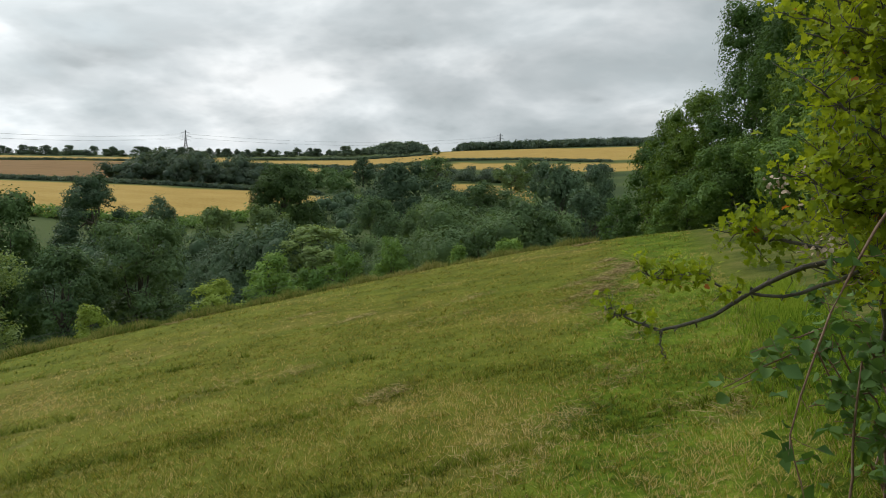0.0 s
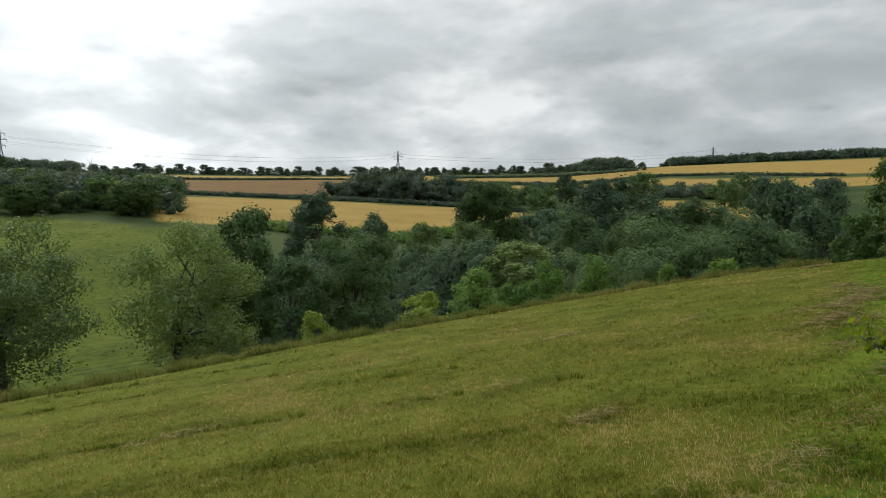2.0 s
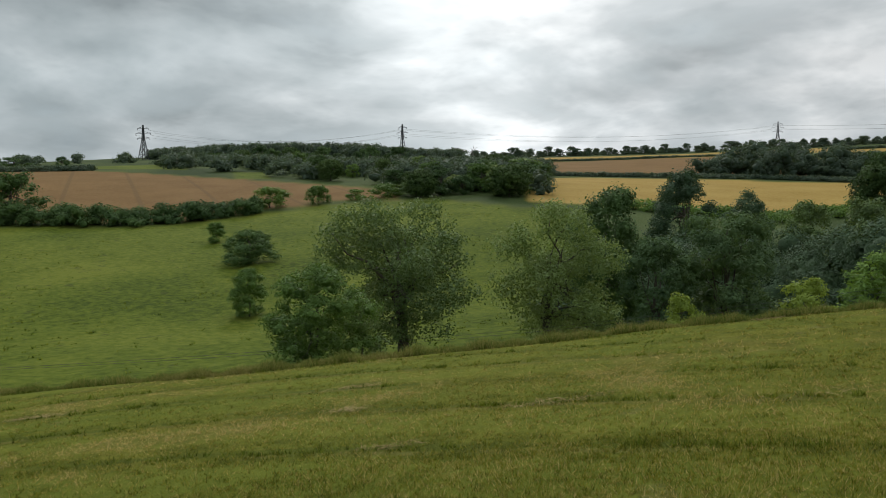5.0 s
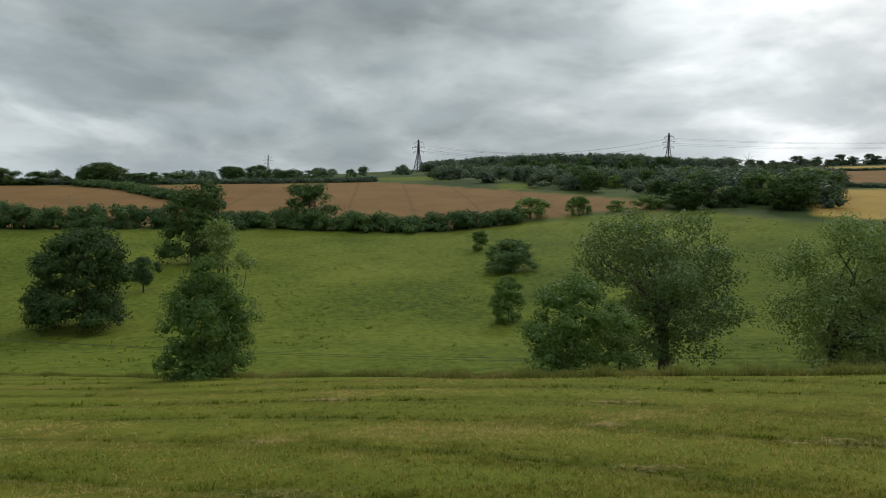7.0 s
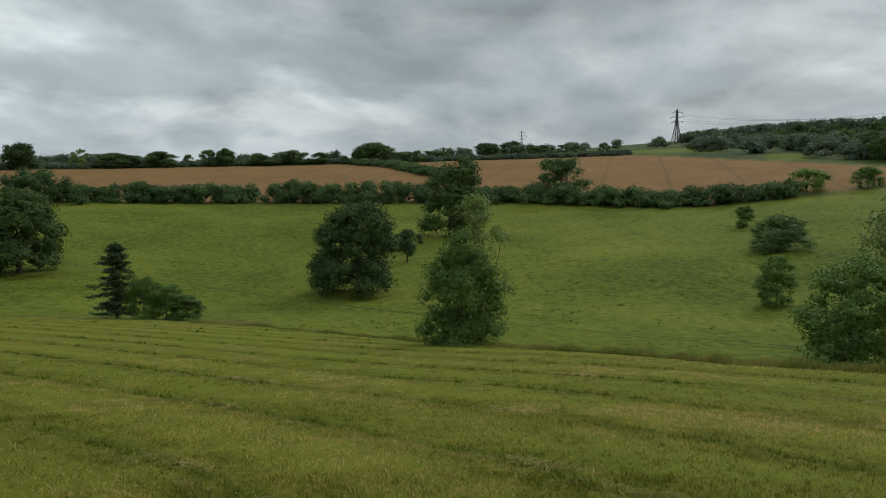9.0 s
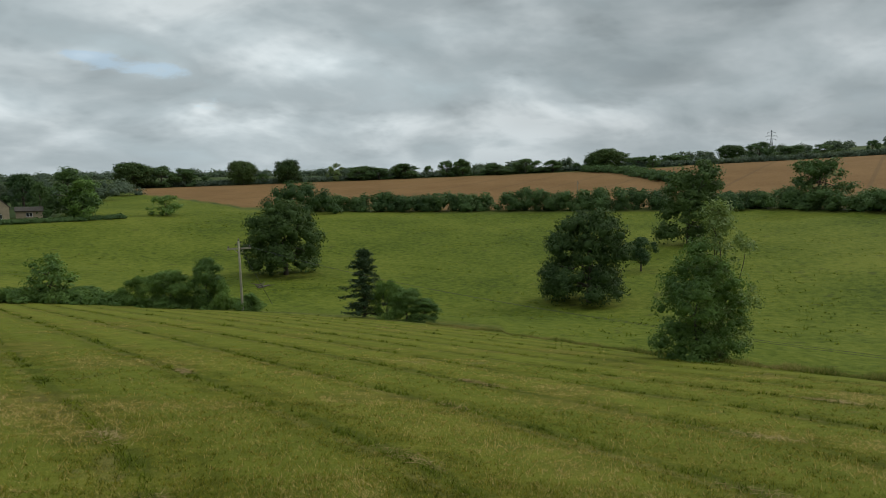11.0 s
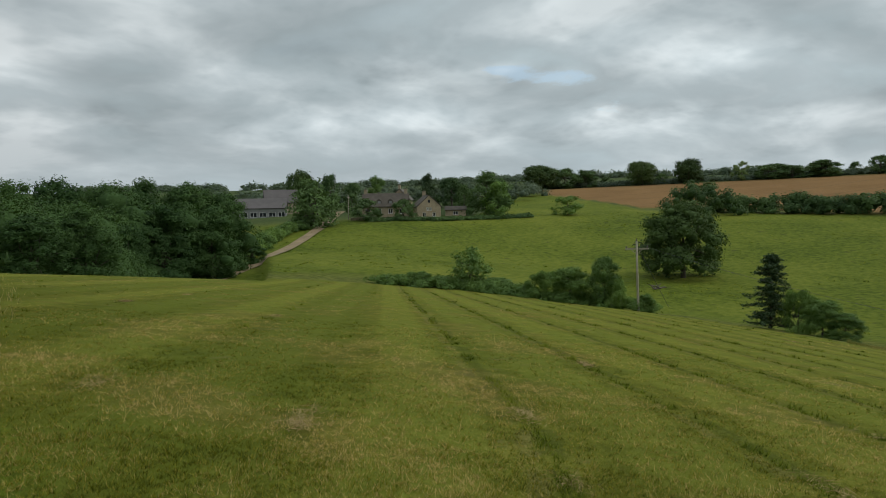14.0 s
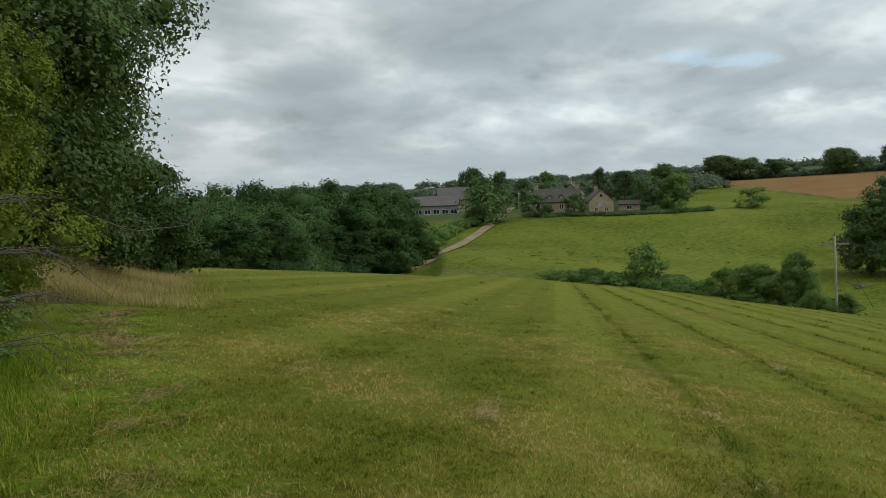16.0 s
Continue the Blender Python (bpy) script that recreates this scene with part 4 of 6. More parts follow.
def line_of(points, n):
    """n places along a bent line of (bearing, distance)."""
    p = np.array([spot(*q)[:] for q in points])
    s = np.concatenate([[0], np.cumsum(np.linalg.norm(np.diff(p, axis=0), axis=1))])
    t = np.linspace(0, s[-1], n)
    x, y = np.interp(t, s, p[:, 0]), np.interp(t, s, p[:, 1])
    return x, y, s[-1]


def clumps(rng, x, y, high, wide, cards, size, core=0.62, fine=False):
    """Leafy clumps on the ground at the places x, y: one piece list."""
    c, s = [], []
    for px, py, h, w in zip(x, y, high, wide):
        z = float(land_xy(px, py))
        for q in range(6):
            rad = w * rng.uniform(0.20, 0.34)
            rz = min(h * 0.30, rad * rng.uniform(0.8, 1.1))
            cz = z + h * min(0.16 + 0.15 * q, 0.98) - rz * (0.2 + 0.12 * q)
            far = 0.30 - 0.035 * q
            c.append((px + rng.normal() * w * far, py + rng.normal() * w * far, cz))
            s.append((rad, rad, rz))
    c, s = np.array(c), np.array(s)
    area = s[:, 0] * (s[:, 0] + s[:, 2])
    n = np.maximum((2.4 * cards / 6 * area / area.mean()).astype(int), 6)
    who = np.repeat(np.arange(len(c)), n)
    d = unit(rng.normal(size=(len(who), 3)))
    d[:, 2] = np.where(d[:, 2] < -0.3, -d[:, 2], d[:, 2])
    k = 0.80 + 0.26 * rng.random(len(who)) + 0.22 * rng.random(len(who)) ** 5
    at = c[who] + d * s[who] * k[:, None]
    free = np.ones(len(who), bool)
    owner = who // 6
    order = np.arange(len(c))
    for i in order:
        near = np.abs(owner - i // 6) <= 2
        m = np.nonzero(near & (who != i))[0]
        free[m] &= ~((((at[m] - c[i]) / s[i]) ** 2).sum(1) < 0.6)
    pick = np.repeat(rng.permutation(np.nonzero(free)[0])[: max(int(free.sum()) // 3, 1)], 3)
    at, d = at[pick] + rng.normal(size=(len(pick), 3)) * size * 0.55, d[pick]
    out = [leaves(rng, at, unit(d + rng.normal(size=d.shape) * 0.20 + [0, 0, 0.15]), size * rng.uniform(0.6, 1.35, len(at)), simple=True)]
    bv, bf = ball(1)
    for i in range(len(c)):
        rough = rng.uniform(0.78, 1.1, (len(bv), 1))
        out.append((bv * rough * s[i] * core + c[i], bf))
    return out


def hedge(points, high, wide, label, leaf="mid", cards=150, gap=0.33, seed=1, name="hedge"):
    """A hedgerow along a line of (bearing, distance)."""
    rng = np.random.default_rng(seed)
    length = line_of(points, 2)[2]
    n = max(int(length / (wide * gap)), 3)
    x, y, length = line_of(points, n)
    x, y = x + rng.normal(size=n) * wide * 0.12, y + rng.normal(size=n) * wide * 0.12
    h = high * (1 + 0.20 * np.sin(np.arange(n) * 0.55 + seed) * rng.random(n) + rng.uniform(-0.14, 0.14, n))
    r = float(np.mean(np.hypot(x, y)))
    e = thing(name, spot(*points[0]), label, "hedge")
    o = np.array(e.location)
    w = np.full(n, wide) * rng.uniform(0.8, 1.3, n)
    for k in range(0, n, 5):
        g = slice(k, k + 5)
        pieces = clumps(rng, x[g], y[g], h[g], w[g], cards * 3, min(max(r * 0.0024, 0.10), wide * 0.15))
        part("bush", tri_mesh("bush", [(v - o, f) for v, f in pieces], LEAF[leaf]), None, e)
    return e


def woodland(name, label, b0, b1, r0, r1, n, high, wide, leaf="far", cards=90, seed=1, even=0.25, outline=None):
    """A far wood: crowns that nobody could count."""
    rng = np.random.default_rng(seed)
    b = np.sort(rng.uniform(b0, b1, n))
    u = rng.random(n)
    r = np.interp(b, (b0, b1), r0) * (1 - u) + np.interp(b, (b0, b1), r1) * u
    x, y = -r * np.sin(np.radians(b)), r * np.cos(np.radians(b))
    h = (np.interp(b, *outline) if outline else high) * rng.uniform(1 - even, 1 + even, n)
    me = tri_mesh(name, clumps(rng, x, y, h, wide * rng.uniform(0.75, 1.25, n), cards * (8 if np.mean(r) < 130 else 3), max(float(np.mean(r)) * 0.0024, 0.14), fine=float(np.mean(r)) < 130), LEAF[leaf])
    return tagged(new(name, me), label, "wood", kind="stuff")


# ---- trees and bushes, by bearing, distance, height and width ----
tree("ash", 36.2, 35.1, 6.9, 6.3, 0, ASH_ALONE)
tree("ash", 47.9, 33.1, 7.2, 7.5, 1, ASH_BY_BUSH)
tree("bush_m", 54.5, 24.1, 3.3, 3.5, 2)
tree("bush_l", 51.17, 25.1, 2.1, 1.7, 3)
tree("tall_bush", 81.7, 30.9, 6.4, 2.5, 4)
tree("bush_e", 83.2, 29.9, 4.7, 3.4, 5, BUSH_OVAL)
tree("fallen", 59.33, 144.2, 6.1, 10.3, 6)
tree("bush_d", 61.69, 174.2, 4.6, 4.3, 7)
tree("bush_d", 59.46, 101.2, 6.6, 5.2, 8)
tree("oak", 91.15, 107.3, 13.6, 13.2, 9, OAK_LEANING)
tree("small", 87.23, 135.3, 6.1, 4.9, 10)
tree("oak_n", 83.8, 165.3, 18.0, 13.2, 11, OAK_DROOPING)
tree("round_d", 75.09, 226.2, 13.6, 14.5, 12)
tree("bush_d", 57.71, 236.2, 6.6, 12.0, 13)
tree("bush_d", 54.00, 240.2, 5.8, 9.2, 14)
tree("bush_d", 51.13, 244.2, 3.5, 6.5, 15)
tree("bush_d", 48.71, 246.2, 4.6, 11.1, 16)
tree("oak", 39.03, 233.1, 10.5, 14.6, 17)
tree("oak", 12.43, 150.0, 19.2, 12.9, 18)
tree("dark", 31.44, 62.0, 12.6, 6.8, 19)
tree("valley_d", 25.90, 130.0, 16.0, 11.0, 20)
tree("valley_d", 21.54, 118.0, 13.4, 6.9, 21)
tree("valley_m", 22.96, 58.0, 9.3, 7.2, 22)
tree("round_o", 17.61, 85.0, 11.8, 5.8, 23)
tree("valley_m", 27.91, 56.0, 7.7, 4.9, 24)
tree("ash_d", 13.75, 75.0, 11.1, 7.8, 25)
tree("round_o", 10.22, 66.0, 8.1, 8.0, 26)
tree("bush_b", 13.41, 44.0, 4.1, 3.1, 27)
tree("bush_b", 7.64, 46.0, 4.3, 2.7, 28)
tree("bush_b", 4.06, 48.0, 4.6, 2.7, 29)
tree("bush_y", 17.77, 36.0, 2.3, 2.3, 30)
tree("bush_y", 26.15, 34.0, 1.9, 1.8, 31)
tree("bush_b", 10.51, 40.0, 2.5, 2.2, 32)
tree("valley_m", 1.46, 90.0, 12.4, 6.2, 33)
tree("valley_m", 5.41, 84.0, 12.1, 6.4, 34)
tree("valley_d", 3.29, 135.0, 19.8, 12.5, 35)
tree("valley_d", 6.31, 430.0, 17.7, 13.3, 36)
tree("valley_d", -0.03, 260.0, 13.6, 13.6, 37)
tree("valley_d", -2.46, 250.0, 12.4, 11.1, 38)
tree("valley_m", -3.84, 180.0, 15.7, 14.5, 39)
tree("valley_m", -0.71, 150.0, 14.3, 9.9, 40)
tree("valley_m", -6.48, 420.0, 18.5, 12.2, 41)
tree("valley_m", -5.38, 400.0, 15.9, 17.5, 42)
tree("valley_m", 0.63, 430.0, 18.4, 19.0, 43)
tree("valley_d", -8.90, 75.0, 13.1, 6.5, 44)
tree("valley_d", -11.30, 58.0, 7.5, 3.7, 45)
tree("valley_m", -6.51, 52.0, 5.6, 3.8, 46)
tree("valley_m", -3.40, 48.0, 4.6, 3.2, 47)
tree("valley_m", -8.49, 50.0, 5.2, 3.2, 48)
tree("valley_d", -12.14, 66.0, 10.2, 3.7, 49)
tree("bush_b", -5.28, 31.0, 1.4, 1.4, 50)
tree("bush_b", -1.26, 31.0, 1.5, 0.8, 51)
tree("bush_d", -13.65, 27.0, 1.8, 1.3, 52)
tree("hedge_dark", -16.0, 30.5, 4.2, 2.0, 53)
tree("hedge_thorn", -17.8, 28.6, 4.7, 2.6, 54)
tree("bush_d", -18.59, 25.5, 1.8, 2.4, 55)
tree("hedge_thorn", -19.9, 27.0, 5.0, 2.8, 60)
tree("hedge_dark", -23.2, 25.2, 7.1, 3.0, 56)
tree("bush_d", -21.8, 24.0, 2.6, 2.8, 61)
tree("hedge_dark", -26.0, 23.6, 7.0, 3.2, 62)
tree("hedge_thorn", -29.0, 21.6, 7.6, 3.4, 57)
tree("bush_d", -26.4, 21.0, 3.0, 3.0, 63)
tree("hedge_dark", -32.4, 19.0, 7.0, 3.4, 58)
tree("wood", 163.96, 92.2, 13.0, 6.9, 59)
tree("wood", 161.08, 100.2, 14.8, 7.3, 60)
tree("wood", 157.90, 118.2, 15.1, 9.1, 61)
tree("wood", 155.53, 128.2, 16.3, 9.3, 62)
tree("wood", 152.50, 128.2, 15.3, 10.5, 63)
tree("wood", 150.01, 130.3, 13.3, 8.2, 64)
tree("wood", 151.10, 122.3, 11.2, 9.3, 65)
tree("wood", 154.59, 116.2, 12.2, 8.5, 66)
tree("wood", 148.20, 138.3, 4.4, 4.9, 67)
tree("wood", 159.66, 76.2, 7.7, 6.2, 68)
tree("wood", 162.98, 72.2, 6.4, 5.5, 69)
tree("wood", 157.02, 104.2, 9.8, 6.1, 70)
tree("tree_e", 131.25, 86.3, 5.0, 5.0, 71, BUSH_OVAL)
tree("bush_d", 135.38, 86.3, 1.8, 4.4, 72)
tree("bush_d", 137.40, 88.3, 1.0, 2.6, 73)
tree("bush_d", 128.91, 84.3, 1.7, 3.7, 74)
tree("bush_d", 125.20, 78.3, 3.2, 4.4, 75)
tree("bush_d", 123.28, 76.3, 3.8, 4.2, 76)
tree("bush_d", 120.76, 75.3, 5.1, 3.8, 77)
tree("bush_d", 119.92, 74.3, 3.0, 3.5, 78)
tree("bush_d", 117.66, 74.3, 1.8, 2.1, 79)
conifer(108.88, 65.2, 6.3, 5.4)
tree("bush_d", 107.08, 64.2, 3.5, 3.2, 81)
tree("bush_d", 105.6, 63.2, 2.9, 3.0, 82)
tree("bush_d", 104.1, 62.6, 2.1, 2.8, 80)
tree("oak", 114.93, 137.2, 13.9, 14.3, 83, OAK_BROAD)
tree("bush_d", 123.51, 222.3, 5.8, 8.7, 84)
tree("round_d", 143.55, 190.3, 12.4, 13.6, 85, BUSH_OVAL)
tree("oak", 144.47, 262.3, 14.4, 9.9, 86)
tree("round_d", 142.15, 262.3, 12.5, 7.3, 87)
tree("round_m", 138.43, 250.3, 11.3, 6.3, 88)
tree("conifer_w", 134.55, 252.3, 11.9, 8.5, 89)
tree("round_d", 132.65, 255.3, 10.4, 11.2, 90)
tree("round_d", 129.69, 214.3, 13.0, 12.7, 91)
tree("bush_b", 128.99, 211.3, 10.3, 9.2, 92)
tree("round_d", 131.63, 222.3, 8.7, 5.5, 93)
tree("round_d", 139.21, 200.3, 6.0, 8.0, 94)
tree("round_d", 136.44, 201.3, 5.7, 6.6, 95)
tree("round_d", 140.44, 235.3, 9.5, 6.9, 96)
tree("oak", 125.65, 410.3, 13.5, 19.8, 97)
tree("round_d", 123.73, 412.3, 11.3, 14.4, 98)
tree("round_d", 122.14, 414.3, 9.8, 13.1, 99)
tree("oak", 117.98, 410.3, 12.9, 15.1, 100)
tree("oak", 114.59, 410.2, 13.0, 14.5, 101)
tree("round_o", 110.91, 414.2, 9.9, 8.9, 102)
tree("round_d", 108.64, 415.2, 7.5, 16.6, 103)
tree("round_d", 109.11, 412.4, 7.8, 15.0, 104)
tree("round_d", 107.56, 412.4, 6.7, 12.0, 105)
tree("round_d", 105.43, 412.4, 8.4, 15.1, 106)
tree("round_d", 102.22, 414.4, 9.0, 11.0, 107)
tree("round_d", 100.97, 414.4, 9.6, 11.6, 108)
tree("round_d", 98.23, 414.4, 5.6, 18.2, 109)
tree("round_d", 95.93, 416.4, 8.3, 15.7, 110)
tree("round_d", 93.92, 416.4, 6.7, 13.8, 111)
tree("oak", 89.75, 420.4, 11.5, 21.2, 112)
tree("round_d", 87.44, 430.4, 6.0, 20.7, 113)
tree("round_d", 84.98, 440.4, 5.8, 20.6, 114)
tree("oak", 80.85, 450.4, 9.6, 14.9, 115)
tree("round_d", 78.96, 460.4, 10.3, 17.0, 116)
tree("round_d", 76.93, 470.4, 7.2, 16.9, 117)
tree("round_d", 74.81, 480.4, 6.8, 16.6, 118)
tree("round_d", 71.93, 480.4, 7.2, 7.8, 119)


# ---- hedges and far woods ----
hedge(((58.6, 227), (63, 218), (68, 215), (72, 219), (78.7, 229), (83, 231)), 5.2, 7.0, "dense dark hedge between the pasture and the brown field", "dark", 170, seed=3)
hedge(((85.5, 231), (92, 231), (97.5, 232)), 6.6, 6.5, "dense dark hedge between the pasture and the brown field", "dark", 170, seed=4)
hedge(((98.5, 233), (105, 234), (112.5, 236)), 5.4, 6.0, "dense dark hedge between the pasture and the brown field", "dark", 170, seed=5)
hedge(((112.0, 228), (114.0, 229), (115.5, 230)), 9.0, 8.0, "dark green thicket at the end of the hedge", "dark", 170, seed=6)
hedge(((126.5, 214), (130, 206), (134, 200), (139, 198)), 1.0, 2.0, "clipped hedge round the farm garden", "dark", 90, seed=7)
hedge(((70, 430), (84, 428), (98, 424), (112, 420), (126, 418)), 2.4, 6.0, "hedge along the skyline above the brown field", "far", 90, seed=8)
hedge(((91.5, 408), (88.4, 382), (85.7, 336), (82, 285)), 3.2, 6.0, "dark hedge running down between two brown fields", "dark", 110, seed=16)
hedge(((143.2, 204), (147.0, 170), (151, 130)), 2.4, 3.4, "overgrown hedge beside the farm track", "mid", 110, seed=9)
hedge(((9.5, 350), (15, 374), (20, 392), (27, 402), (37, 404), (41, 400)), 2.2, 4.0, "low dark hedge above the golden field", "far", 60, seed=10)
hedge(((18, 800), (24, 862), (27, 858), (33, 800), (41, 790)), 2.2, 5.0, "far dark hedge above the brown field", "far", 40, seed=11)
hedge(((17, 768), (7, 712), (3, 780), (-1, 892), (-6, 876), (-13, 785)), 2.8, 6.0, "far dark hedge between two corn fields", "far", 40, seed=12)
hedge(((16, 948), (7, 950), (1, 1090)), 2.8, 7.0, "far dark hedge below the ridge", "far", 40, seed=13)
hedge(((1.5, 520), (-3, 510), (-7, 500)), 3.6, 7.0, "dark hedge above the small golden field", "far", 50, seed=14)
hedge(((30, 216), (20, 214), (12, 260), (6, 316)), 2.8, 8.0, "hedge along the lower side of the golden field", "mid", 80, seed=15)
hedge(((117.6, 74), (121, 75.6), (126, 79), (131, 85), (138.5, 88)), 1.3, 2.6, "low ragged hedge along the lower meadow edge", "mid", 150, seed=17)
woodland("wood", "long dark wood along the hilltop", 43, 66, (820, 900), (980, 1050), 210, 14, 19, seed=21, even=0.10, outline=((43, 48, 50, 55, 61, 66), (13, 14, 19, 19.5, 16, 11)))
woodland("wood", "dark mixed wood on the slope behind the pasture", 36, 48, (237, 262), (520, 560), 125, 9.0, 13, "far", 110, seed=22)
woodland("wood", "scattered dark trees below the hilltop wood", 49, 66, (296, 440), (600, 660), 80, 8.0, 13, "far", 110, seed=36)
woodland("wood", "dense small wood at the head of the track", 151.5, 160, (122, 110), (150, 140), 30, 13.5, 11, "woodland", 420, seed=37)
woodland("copse", "dark copse beside the golden field", 13.6, 24.4, (392, 412), (455, 470), 46, 14, 15, "far", 110, seed=23, outline=((13.6, 16, 21, 24.4), (11, 15, 16.5, 10)))
woodland("copse", "dark belt of trees below the copse", 8, 15, (360, 420), (420, 470), 22, 11, 14, "dark", 110, seed=24)
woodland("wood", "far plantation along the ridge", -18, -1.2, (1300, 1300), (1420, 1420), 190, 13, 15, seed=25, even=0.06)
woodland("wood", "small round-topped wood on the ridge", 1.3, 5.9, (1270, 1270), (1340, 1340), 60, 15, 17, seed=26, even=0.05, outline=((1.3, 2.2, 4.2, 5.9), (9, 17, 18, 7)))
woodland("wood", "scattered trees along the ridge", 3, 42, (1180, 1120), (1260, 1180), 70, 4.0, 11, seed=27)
woodland("wood", "trees and bushes along the stream", -7, 10, (160, 190), (280, 270), 22, 8, 12, "valley_dark", 130, seed=28)
woodland("wood", "trees and bushes between the far fields", -13, 9, (470, 500), (600, 590), 44, 8, 13, "far", 110, seed=29)
woodland("thicket", "thicket of bushes and trees along the stream", 6, 34, (66, 60), (110, 100), 44, 8, 9, "valley_dark", 420, seed=30)
woodland("thicket", "thicket at the foot of the meadow", -11, 7, (44, 56), (90, 100), 34, 6.5, 6.5, "valley_green", 420, seed=31)
woodland("wood", "low skyline woods beyond the brown field", 62, 100, (700, 560), (900, 700), 40, 8, 13, seed=32)
woodland("wood", "trees behind the farm", 126, 153, (300, 290), (360, 340), 46, 7.0, 10, "far", 110, seed=33)
woodland("wood", "wooded hillside far beyond the farm", 100, 160, (2600, 2600), (3400, 3400), 150, 22, 80, cards=60, seed=34)
woodland("wood", "dense small wood beside the track", 158.5, 172, (88, 66), (112, 100), 32, 10.0, 10, "woodland", 420, seed=35)


def wood_edge(seed, n, b0, b1, near, deep, high, kinds, spread=(0.95, 1.35)):
    """Trees standing one by one along the near side of a wood."""
    rng = np.random.default_rng(seed)
    for k in range(n):
        b = b0 + (b1 - b0) * (k + rng.uniform(0.1, 0.9)) / n
        h = high * rng.uniform(0.65, 1.25)
        tree(kinds[k % len(kinds)], b, near + deep * rng.random() ** 1.5, h, h * rng.uniform(*spread), k)


# the slope behind the pasture, and the skyline above the brown field
wood_edge(61, 16, 36.5, 48.5, 238, 40, 8.5, ("round_d", "round_m", "oak", "round_d", "round_o"))
wood_edge(62, 16, 38.0, 56.0, 320, 120, 9.5, ("round_d", "oak", "round_d", "round_m"))
wood_edge(63, 14, 47.0, 64.0, 620, 160, 13.0, ("round_d", "oak", "round_d"))
wood_edge(64, 58, 0.0, 42.0, 1100, 40, 12.5, ("round_f",), (1.0, 1.7))
wood_edge(65, 15, 86.0, 127.0, 417, 8, 7.0, ("round_d", "oak", "round_d"))


# ---- pylons, poles and wires ----
def beam(bm, a, b, w, w2=None):
    """A square bar from a to b."""
    a, b = Vector(a), Vector(b)
    d = (b - a).normalized()
    side = d.cross(Vector((0, 0, 1)) if abs(d.z) < 0.95 else Vector((1, 0, 0))).normalized()
    up = side.cross(d)
    ends = []
    for p, h in ((a, w / 2), (b, (w2 or w) / 2)):
        ends.append([bm.verts.new(p + side * h * x + up * h * y) for x, y in ((1, 1), (-1, 1), (-1, -1), (1, -1))])
    for i in range(4):
        bm.faces.new((ends[0][i], ends[0][(i + 1) % 4], ends[1][(i + 1) % 4], ends[1][i]))
    bm.faces.new(ends[0][::-1])
    bm.faces.new(ends[1])


ARMS = ((0.62, 7.4), (0.76, 9.2), (0.90, 6.8))


def pylon(bearing, r, high, turn):
    e = thing("electricity_pylon", spot(bearing, r), "grey lattice steel electricity pylon with three pairs of arms", "pylon", "pylons on the skyline")
    e.rotation_euler = (0, 0, radians(turn))
    half = lambda z: 3.6 * (1 - z / (high * 0.62)) + 0.95 if z < high * 0.62 else 0.95 * (1 - (z - high * 0.62) / (high * 0.5)) + 0.15
    levels = [0, high * 0.16, high * 0.30, high * 0.42, high * 0.53, high * 0.62, high * 0.69, high * 0.76, high * 0.83, high * 0.90, high]
    for sx, sy in ((1, 1), (1, -1), (-1, 1), (-1, -1)):
        bm = bmesh.new()
        for z0, z1 in zip(levels, levels[1:]):
            beam(bm, (sx * half(z0), sy * half(z0), z0), (sx * half(z1), sy * half(z1), z1), 0.55)
        part("leg", bm, STEEL, e)
    for z0, z1 in zip(levels, levels[1:]):
        bm = bmesh.new()
        for k in range(4):
            a, b = math.pi / 4 + k * math.pi / 2, math.pi / 4 + (k + 1) * math.pi / 2
            p = lambda t, z: (math.cos(t) * half(z) * 1.414, math.sin(t) * half(z) * 1.414, z)
            beam(bm, p(a, z0), p(b, z1), 0.24)
            beam(bm, p(b, z0), p(a, z1), 0.24)
            beam(bm, p(a, z1), p(b, z1), 0.24)
        part("bracing", bm, STEEL, e)
    for share, reach in ARMS:
        for s in (-1, 1):
            bm = bmesh.new()
            z = high * share
            for y in (-0.6, 0.6):
                beam(bm, (s * 0.6, y, z), (s * reach, 0, z + 0.2), 0.28)
                beam(bm, (s * 0.5, y, z + 2.2), (s * reach, 0, z + 0.3), 0.24)
            arm = part("cross_arm", bm, STEEL, e)
            bm = bmesh.new()
            beam(bm, (s * reach, 0, z + 0.1), (s * reach, 0, z - 2.0), 0.30)
            part("insulator", bm, STEEL, arm)
    return e


PYLONS = [(-4.5, 1720, 48, 10), (19.5, 1320, 43, 30), (47.4, 900, 44, 5), (66.6, 900, 40, 35), (78.2, 1400, 44, 80)]
pylon_things = [pylon(*p) for p in PYLONS]


def cable_between(parent, a, b, sag, radius, n=24):
    a, b = np.array(a), np.array(b)
    t = np.linspace(0, 1, n)[:, None]
    p = a + (b - a) * t
    p[:, 2] -= (4 * sag * t * (1 - t))[:, 0]
    return part("cable", tri_mesh("cable", [tube(p - np.array(parent.location), np.full(n, radius), 4)], WIRE), None, parent)


